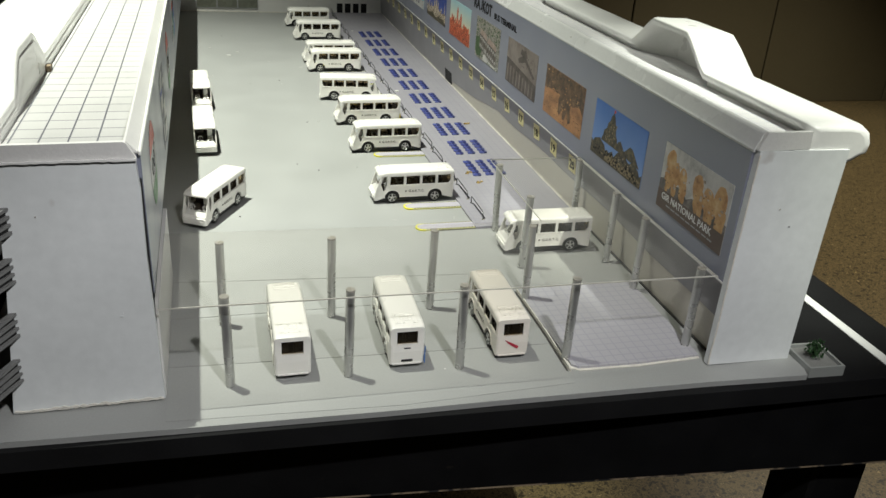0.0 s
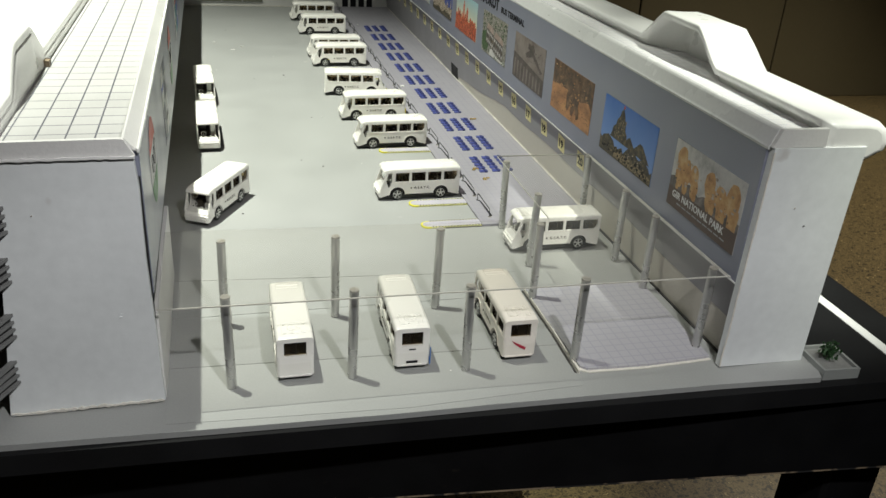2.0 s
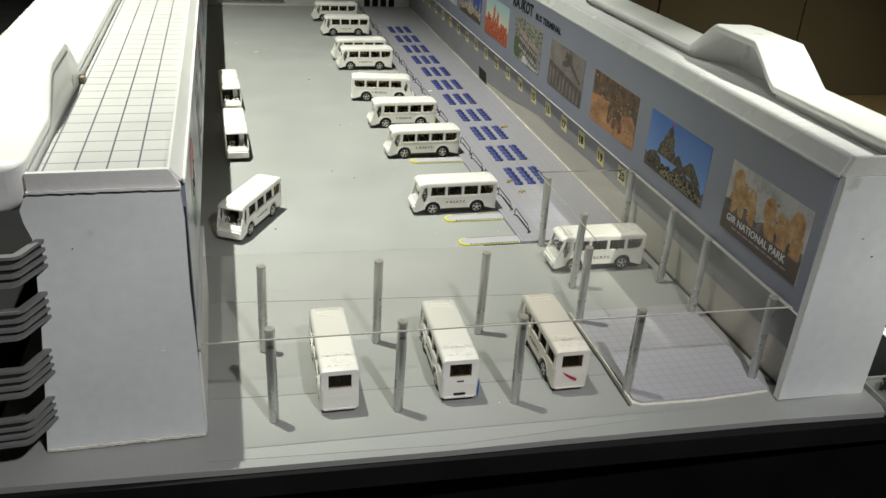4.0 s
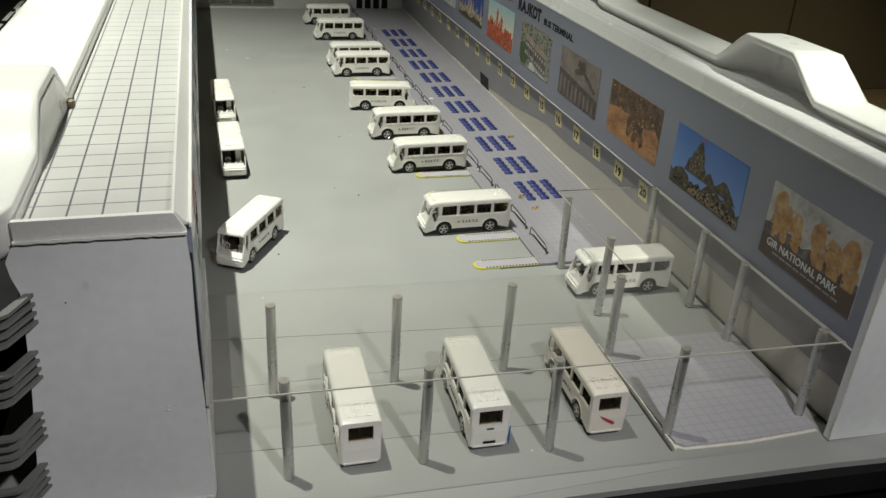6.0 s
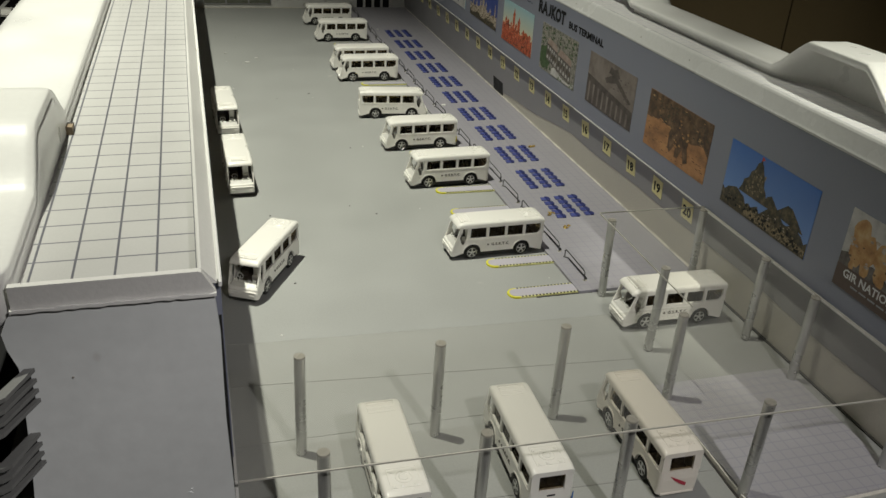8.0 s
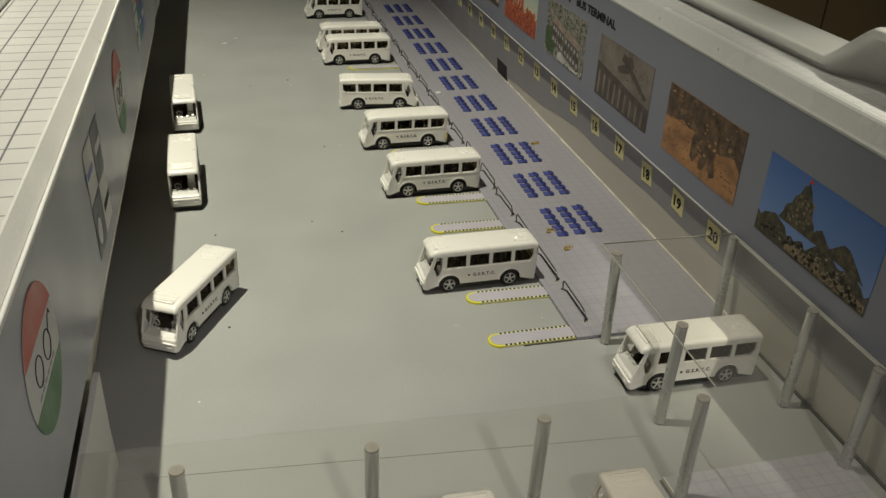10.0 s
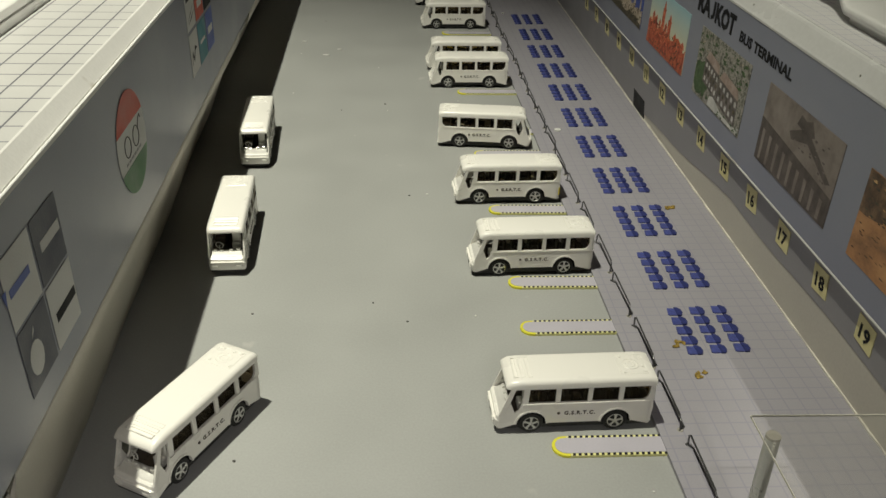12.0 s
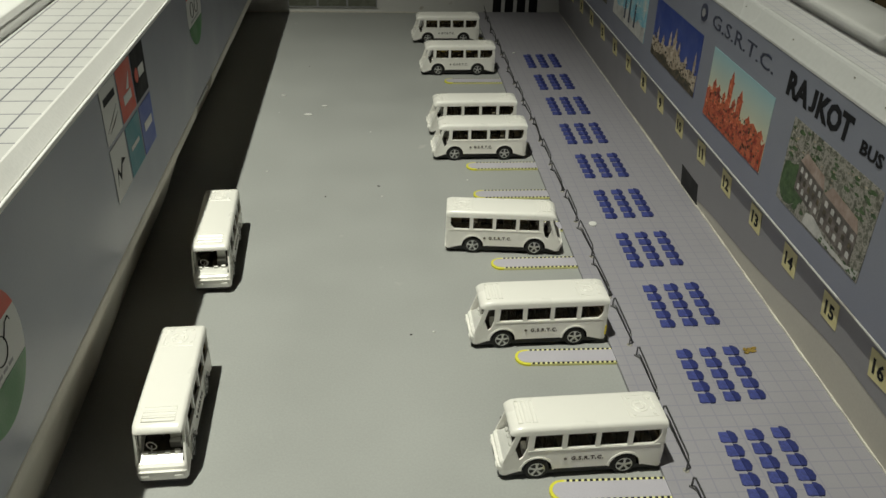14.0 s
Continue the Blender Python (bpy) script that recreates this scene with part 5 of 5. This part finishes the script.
rounded_end([(bx(0.016), 0.0045), (bx(0.002), 0.0085), (bx(-0.002), 0.0118), (bx(0.010), 0.0122), (bx(0.014), 0.0142), (bx(0.026), 0.0150), (bx(0.050), 0.0152), (bx(0.050), 0.0045)], bx(0.050), 0.0026)
rounded_end([(bx(0.968), 0.0045), (bx(0.968), 0.0222), (bx(1.0), 0.0222), (bx(1.006), 0.016), (bx(0.998), 0.0045)], bx(0.968), 0.0022)
for y0, y1 in ((-BW / 2 + 0.0004, -BW / 2 + 0.0056), (BW / 2 - 0.0056, BW / 2 - 0.0004)):
    prism(bm, [(bx(0.978), 0.0221), (bx(1.0), 0.0221), (bx(0.994), 0.0345), (bx(0.974), 0.0345)], y0, y1, "y")
part("body", bm, PLASTIC, bus)
bm = bmesh.new()
HW, R = BW / 2 + 0.0001, 0.0027
rings = []
for x, zt, hw, zb in ((bx(0.064), 0.0353, 0.91 * HW, 0.0340), (bx(0.076), 0.0371, 0.96 * HW, 0.0337), (bx(0.105), 0.0384, HW, 0.0335), (bx(0.16), BH, HW, 0.0334), (bx(0.95), BH, HW, 0.0334), (bx(0.985), 0.0383, 0.995 * HW, 0.0335), (bx(1.0), 0.0376, 0.98 * HW, 0.0340)):
    r = min(R, zt - zb - 0.0004)
    half = [(-hw, zb)] + [(-hw + r - r * math.cos(a), zt - r + r * math.sin(a)) for a in (math.pi / 2 * i / 4 for i in range(5))]
    rings.append([bm.verts.new((x, y, z)) for y, z in half + [(-y, z) for y, z in half[::-1]]])
faces = [bm.faces.new(rings[0]), bm.faces.new(rings[-1])]
for r, q in zip(rings, rings[1:]):
    faces += [bm.faces.new((r[i], r[(i + 1) % len(r)], q[(i + 1) % len(r)], q[i])) for i in range(len(r))]
bmesh.ops.recalc_face_normals(bm, faces=faces)
for e in bm.edges:
    e.smooth = e.calc_face_angle(0) < 0.75
part("roof", bm, PLASTIC, bus, smooth=True)
bm = bmesh.new()
for k in range(3):
    x = bx(0.115) + 0.0042 * k
    rod(bm, [(x, -0.0090, BH), (x + 0.0026, -0.0090, BH), (x + 0.0026, 0.0090, BH), (x, 0.0090, BH), (x, -0.0090, BH)], 0.00038, 5)
part("roof_vent", bm, PLASTIC, bus)
bm = bmesh.new()
for r in (0.0048, 0.0026):
    rod(bm, [(bx(0.86) + r * math.cos(a), r * math.sin(a), BH) for a in (2 * math.pi * i / 16 for i in range(17))], 0.00042, 5)
rod(bm, [(bx(0.78), -0.009, BH), (bx(0.95), -0.009, BH), (bx(0.95), 0.009, BH), (bx(0.78), 0.009, BH), (bx(0.78), -0.009, BH)], 0.00028, 5)
for x, y in ((0.80, -0.0072), (0.925, -0.0068), (0.925, -0.0020), (0.925, 0.0062), (0.80, 0.0072)):
    round_box(bm, bx(x), bx(x) + 0.0019, y - 0.0010, y + 0.0010, BH - 0.0003, BH + 0.0005, 0.0002, 1)
part("roof_fan", bm, PLASTIC, bus)
bm = bmesh.new()
box(bm, bx(0.02), bx(0.985), -BW / 2 + 0.0016, BW / 2 - 0.0016, 0.0030, 0.0060)
part("chassis", bm, CHASSIS, bus)
part("interior_floor", box(bmesh.new(), bx(0.052), bx(0.966), -BW / 2 + 0.0022, BW / 2 - 0.0022, 0.0140, 0.0150), SEATS, bus)
for k in range(5):
    x = bx(0.27 + 0.145 * k)
    for s in (-1, 1):
        bm = bmesh.new()
        round_box(bm, x, x + 0.0018, s * 0.0064 - 0.0044, s * 0.0064 + 0.0044, 0.0151, 0.0285, 0.0005, 1)
        round_box(bm, x - 0.0055, x, s * 0.0064 - 0.0044, s * 0.0064 + 0.0044, 0.0151, 0.0212, 0.0005, 1)
        part("bus_seat", bm, SEATS, bus)
bm = bmesh.new()
prism(bm, [(bx(0.034), 0.0153), (bx(0.110), 0.0153), (bx(0.110), 0.0172), (bx(0.092), 0.0176), (bx(0.050), 0.0160)], -0.0114, 0.0114, "y")
for y in (-0.0085, -0.003, 0.004, 0.009):
    round_box(bm, bx(0.080), bx(0.098), y - 0.0016, y + 0.0016, 0.0166, 0.0182 + 0.15 * abs(y - 0.003), 0.0004, 1)
rod(bm, [(bx(0.115) + 0.0008 * math.cos(a), 0.0058 + 0.0030 * math.cos(a), 0.0210 + 0.0026 * math.sin(a)) for a in (2 * math.pi * i / 10 for i in range(11))], 0.0004, 5)
rod(bm, [(bx(0.09), 0.0058, 0.0170), (bx(0.115), 0.0058, 0.0210)], 0.0004, 5)
part("dashboard", bm, CHROME, bus, "silver dashboard and steering wheel")
bm = bmesh.new()
round_box(bm, bx(0.185), bx(0.200), -0.0098, -0.0030, 0.0151, 0.0300, 0.0006, 1)
round_box(bm, bx(0.150), bx(0.185), -0.0098, -0.0030, 0.0151, 0.0205, 0.0006, 1)
part("driver_seat", bm, CHROME, bus, "silver driver's seat")
part("bumper", round_box(bmesh.new(), bx(-0.0045), bx(0.012), -BW / 2 + 0.0020, BW / 2 - 0.0020, 0.0116, 0.0124, 0.0003, 2), PLASTIC, bus)
for s in (-1, 1):
    y = s * (BW / 2 - 0.0018)
    bm = prism(bmesh.new(), [(bx(0.205), BELT), (bx(0.960), BELT), (bx(0.960), 0.0343), (bx(0.205), 0.0343)], y - 0.00015, y + 0.00015, "y")
    part("side_glazing", bm, SMOKE, bus, "smoky brown side glazing")
bm = prism(bmesh.new(), [(-0.0094, 0.0224), (0.0094, 0.0224), (0.0090, 0.0343), (-0.0090, 0.0343)], bx(0.980), bx(0.984), "x")
part("rear_window", bm, SMOKE, bus, "smoky brown rear window")
part("rear_bumper", round_box(bmesh.new(), bx(0.990), bx(1.008), -BW / 2 + 0.002, BW / 2 - 0.002, 0.0040, 0.0056, 0.0006, 2), PLASTIC, bus)
for s in (-1, 1):
    part("headlight", round_box(bmesh.new(), bx(-0.0045), bx(0.006), s * 0.0092 - 0.0024, s * 0.0092 + 0.0024, 0.0078, 0.0098, 0.0006, 2), PLASTIC, bus, "small moulded headlight")
for cx in WHEEL_X:
    for s in (-1, 1):
        bm = bmesh.new()
        y = s * (BW / 2 - 0.0027)
        bmesh.ops.create_cone(bm, cap_ends=True, segments=22, radius1=WHEEL_R, radius2=WHEEL_R, depth=0.0050, matrix=pose(cx, y, WHEEL_Z, 90))
        bmesh.ops.bevel(bm, geom=[e for e in bm.edges if abs(e.verts[0].co.y - e.verts[1].co.y) < 1e-6], offset=0.0007, segments=1, affect="EDGES")
        wheel = part("wheel", bm, TYRE, bus, "black wheel")
        bm = bmesh.new()
        yo = s * (BW / 2 - 0.0002)
        prism(bm, [(cx + 0.0050 * math.cos(a), WHEEL_Z + 0.0050 * math.sin(a)) for a in (2 * math.pi * i / 16 for i in range(16))], yo - s * 0.0003, yo + s * 0.0001, "y")
        for f in bm.faces:
            f.material_index = 1
        lo, hi = sorted((yo + s * 0.0001, yo + s * 0.0004))
        for k in range(5):
            a = 2 * math.pi * k / 5 + 0.3
            ca, sa = math.cos(a), math.sin(a)
            prism(bm, [(cx + u * ca - v * sa, WHEEL_Z + u * sa + v * ca) for u, v in ((0.0, -0.0007), (0.0030, -0.0006), (0.0046, -0.0011), (0.0047, 0.0), (0.0046, 0.0011), (0.0030, 0.0006), (0.0, 0.0007))], lo + 0.00003 * k, hi + 0.00003 * k, "y")
        rod(bm, [(cx + 0.0047 * math.cos(a), yo + s * 0.0001, WHEEL_Z + 0.0047 * math.sin(a)) for a in (2 * math.pi * i / 18 for i in range(19))], 0.00028, 5)
        part("rim", bm, [RIM, TYRE], wheel, "chrome spoked rim")
for s in (-1, 1):
    bm = lettering("G.S.R.T.C.", 0.0026, 0.0001, 1.2, bold=0.04)
    xs = [v.co.x for v in bm.verts]
    turn = pose(0, 0, 0, 90, 0, 0) if s < 0 else pose(0, 0, 0, 90, 0, 180)
    bmesh.ops.transform(bm, matrix=Matrix.Translation((bx(0.535), s * (BW / 2 + 0.00012), 0.0136)) @ turn @ Matrix.Translation((-(min(xs) + max(xs)) / 2, 0, 0)), verts=bm.verts)
    bmesh.ops.create_icosphere(bm, subdivisions=1, radius=0.0012, matrix=Matrix.Translation((bx(0.535) + s * 0.0128, s * (BW / 2 - 0.0003), 0.0148)))
    part("side_lettering", bm, SOFTINK, bus, "small dark lettering")

at_platform = [  # centre x, centre y, turn
    (0.2900, 0.9790, 1.5), (0.2918, 1.1567, 2.0), (0.2883, 1.2800, 1.6), (0.2822, 1.4075, 174.2), (0.2805, 1.5955, 0.6), (0.2795, 1.6620, 0.8), (0.2803, 1.8610, 0.8), (0.2745, 2.0010, 0.5)]
others = [(0.4003, 0.8284, -0.5, "white toy coach leaving under the acrylic canopy"), (0.1205, 0.6750, -90.0, "white toy coach with rear window, under the canopy"), (0.2110, 0.6755, -91.2, "white toy coach with a blue tape mark on its tail"),
          (0.2985, 0.6745, -90.8, "white toy coach with a red mark on its tail"), (0.0545, 1.1960, 92.2, "white toy coach parked along the side wing"), (0.0487, 1.3925, 93.0, "white toy coach parked along the side wing"),
          (0.0662, 0.9605, 61.5, "white toy coach turning out from the side wing")]
made = []
for k, (x, y, a) in enumerate(at_platform):
    m = pose(x, y, 0.0 if x < 0.36 else 0.003, 0, 0, a)
    if k:
        made.append(copy_thing(bus, m))
    else:
        bus.matrix_world = m
        made.append(bus)
for x, y, a, label in others:
    b = copy_thing(bus, pose(x, y, 0.0007, 0, 0, a) @ Matrix.Diagonal((1.06 if x < 0.06 else 1.0, 1, 1, 1)))
    b["label"] = label
    made.append(b)
for o in made[11].children_recursive:
    if o.data and o.data.materials[0] == PLASTIC:
        o.data = o.data.copy()
        o.data.materials[0] = PINKISH
made[11]["label"] = "pinkish-white toy coach with a red mark on its tail"
part("number_plate", round_box(bmesh.new(), bx(1.0003), bx(1.0075), -0.0046, 0.0046, 0.0066, 0.0088, 0.0004, 1), INK, made[10], "black blank number plate")
part("tail_slot", box(bmesh.new(), bx(1.0000), bx(1.0062), -0.0026, 0.0026, 0.0186, 0.0196), INK, made[10], "narrow dark slot")
made[2]["label"] = "white plastic toy coach with a yellow tail corner"
made[3]["label"] = "white plastic toy coach parked nose to the platform"
part("tail_lamp", round_box(bmesh.new(), bx(0.985), bx(1.003), -BW / 2 - 0.0004, -BW / 2 + 0.003, 0.008, 0.0165, 0.0008, 1), AMBER, made[2], "yellow tail corner")
part("tape_mark", prism(bmesh.new(), [(bx(0.94), 0.006), (bx(1.002), 0.004), (bx(1.003), 0.020), (bx(0.985), 0.011)], BW / 2 + 0.0003, BW / 2 + 0.0009, "y"), TAPE_BLUE, made[10], "strip of blue tape")
part("red_mark", prism(bmesh.new(), [(-0.007, 0.0195), (-0.0015, 0.0165), (0.005, 0.0128), (0.0045, 0.0105), (0.0, 0.0130), (-0.004, 0.0160)], bx(1.0065), bx(1.010), "x"), TAPE_RED, made[11], "smudged red mark")

# ---- planter by the front corner, and a car on the outer road ----
planter = thing("planter", pose(0.5410, 0.5660, -0.0047, 0, 0, -3), "grey card planter box with a small green plant", "planter")
bm = bmesh.new()
for b in ((0.0, 0.033, 0.0, 0.002), (0.0, 0.033, 0.036, 0.038), (0.0, 0.002, 0.0021, 0.0359), (0.031, 0.033, 0.0021, 0.0359)):
    box(bm, b[0], b[1], b[2], b[3], 0.0, 0.0095)
part("box", bm, PLANTER, planter)
part("soil", box(bmesh.new(), 0.0022, 0.0308, 0.0022, 0.0358, 0.0004, 0.0065), SOIL, planter)
part("stem", rod(bmesh.new(), [(0.0155, 0.019, 0.006), (0.016, 0.0195, 0.012), (0.015, 0.019, 0.018)], 0.0008, 6), RAW, planter)
bm = bmesh.new()
for _ in range(230):
    d = Vector((random.gauss(0, 1), random.gauss(0, 1), random.gauss(0, 1))).normalized() * 0.0085 * random.uniform(0.35, 1.0)
    q = Vector((0.0155, 0.019, 0.0165)) + Vector((d.x, d.y, d.z * 1.05))
    r = Euler((random.uniform(0, 6), random.uniform(0, 6), random.uniform(0, 6))).to_matrix()
    s = random.uniform(0.0012, 0.0024)
    bm.faces.new([bm.verts.new(q + r @ Vector(c) * s) for c in ((-1, 0, 0), (0, -0.5, 0.1), (1, 0, 0), (0, 0.5, 0.1))])
part("leaves", bm, GREEN, planter, "small dark green leaves")

car = thing("toy_car", pose(-0.335, 2.10, -0.0048, 0, 0, 90), "small white toy car on the black road", "toy car")
bm = bmesh.new()
prism(bm, [(-0.022, 0.003), (0.022, 0.003), (0.023, 0.008), (0.014, 0.010), (0.008, 0.0155), (-0.012, 0.0155), (-0.019, 0.010), (-0.023, 0.009)], -0.0095, 0.0095, "y")
bmesh.ops.bevel(bm, geom=bm.edges[:], offset=0.001, segments=1, affect="EDGES")
part("body", bm, PLASTIC, car)
for s in (-1, 1):
    part("side_window", prism(bmesh.new(), [(-0.013, 0.0105), (0.010, 0.0105), (0.006, 0.0145), (-0.010, 0.0145)], s * 0.0095, s * 0.0098, "y"), INK, car)
    for x in (-0.013, 0.013):
        bm = bmesh.new()
        bmesh.ops.create_cone(bm, cap_ends=True, segments=14, radius1=0.0038, radius2=0.0038, depth=0.003, matrix=pose(x, s * 0.0085, 0.0039, 90))
        part("wheel", bm, TYRE, car)
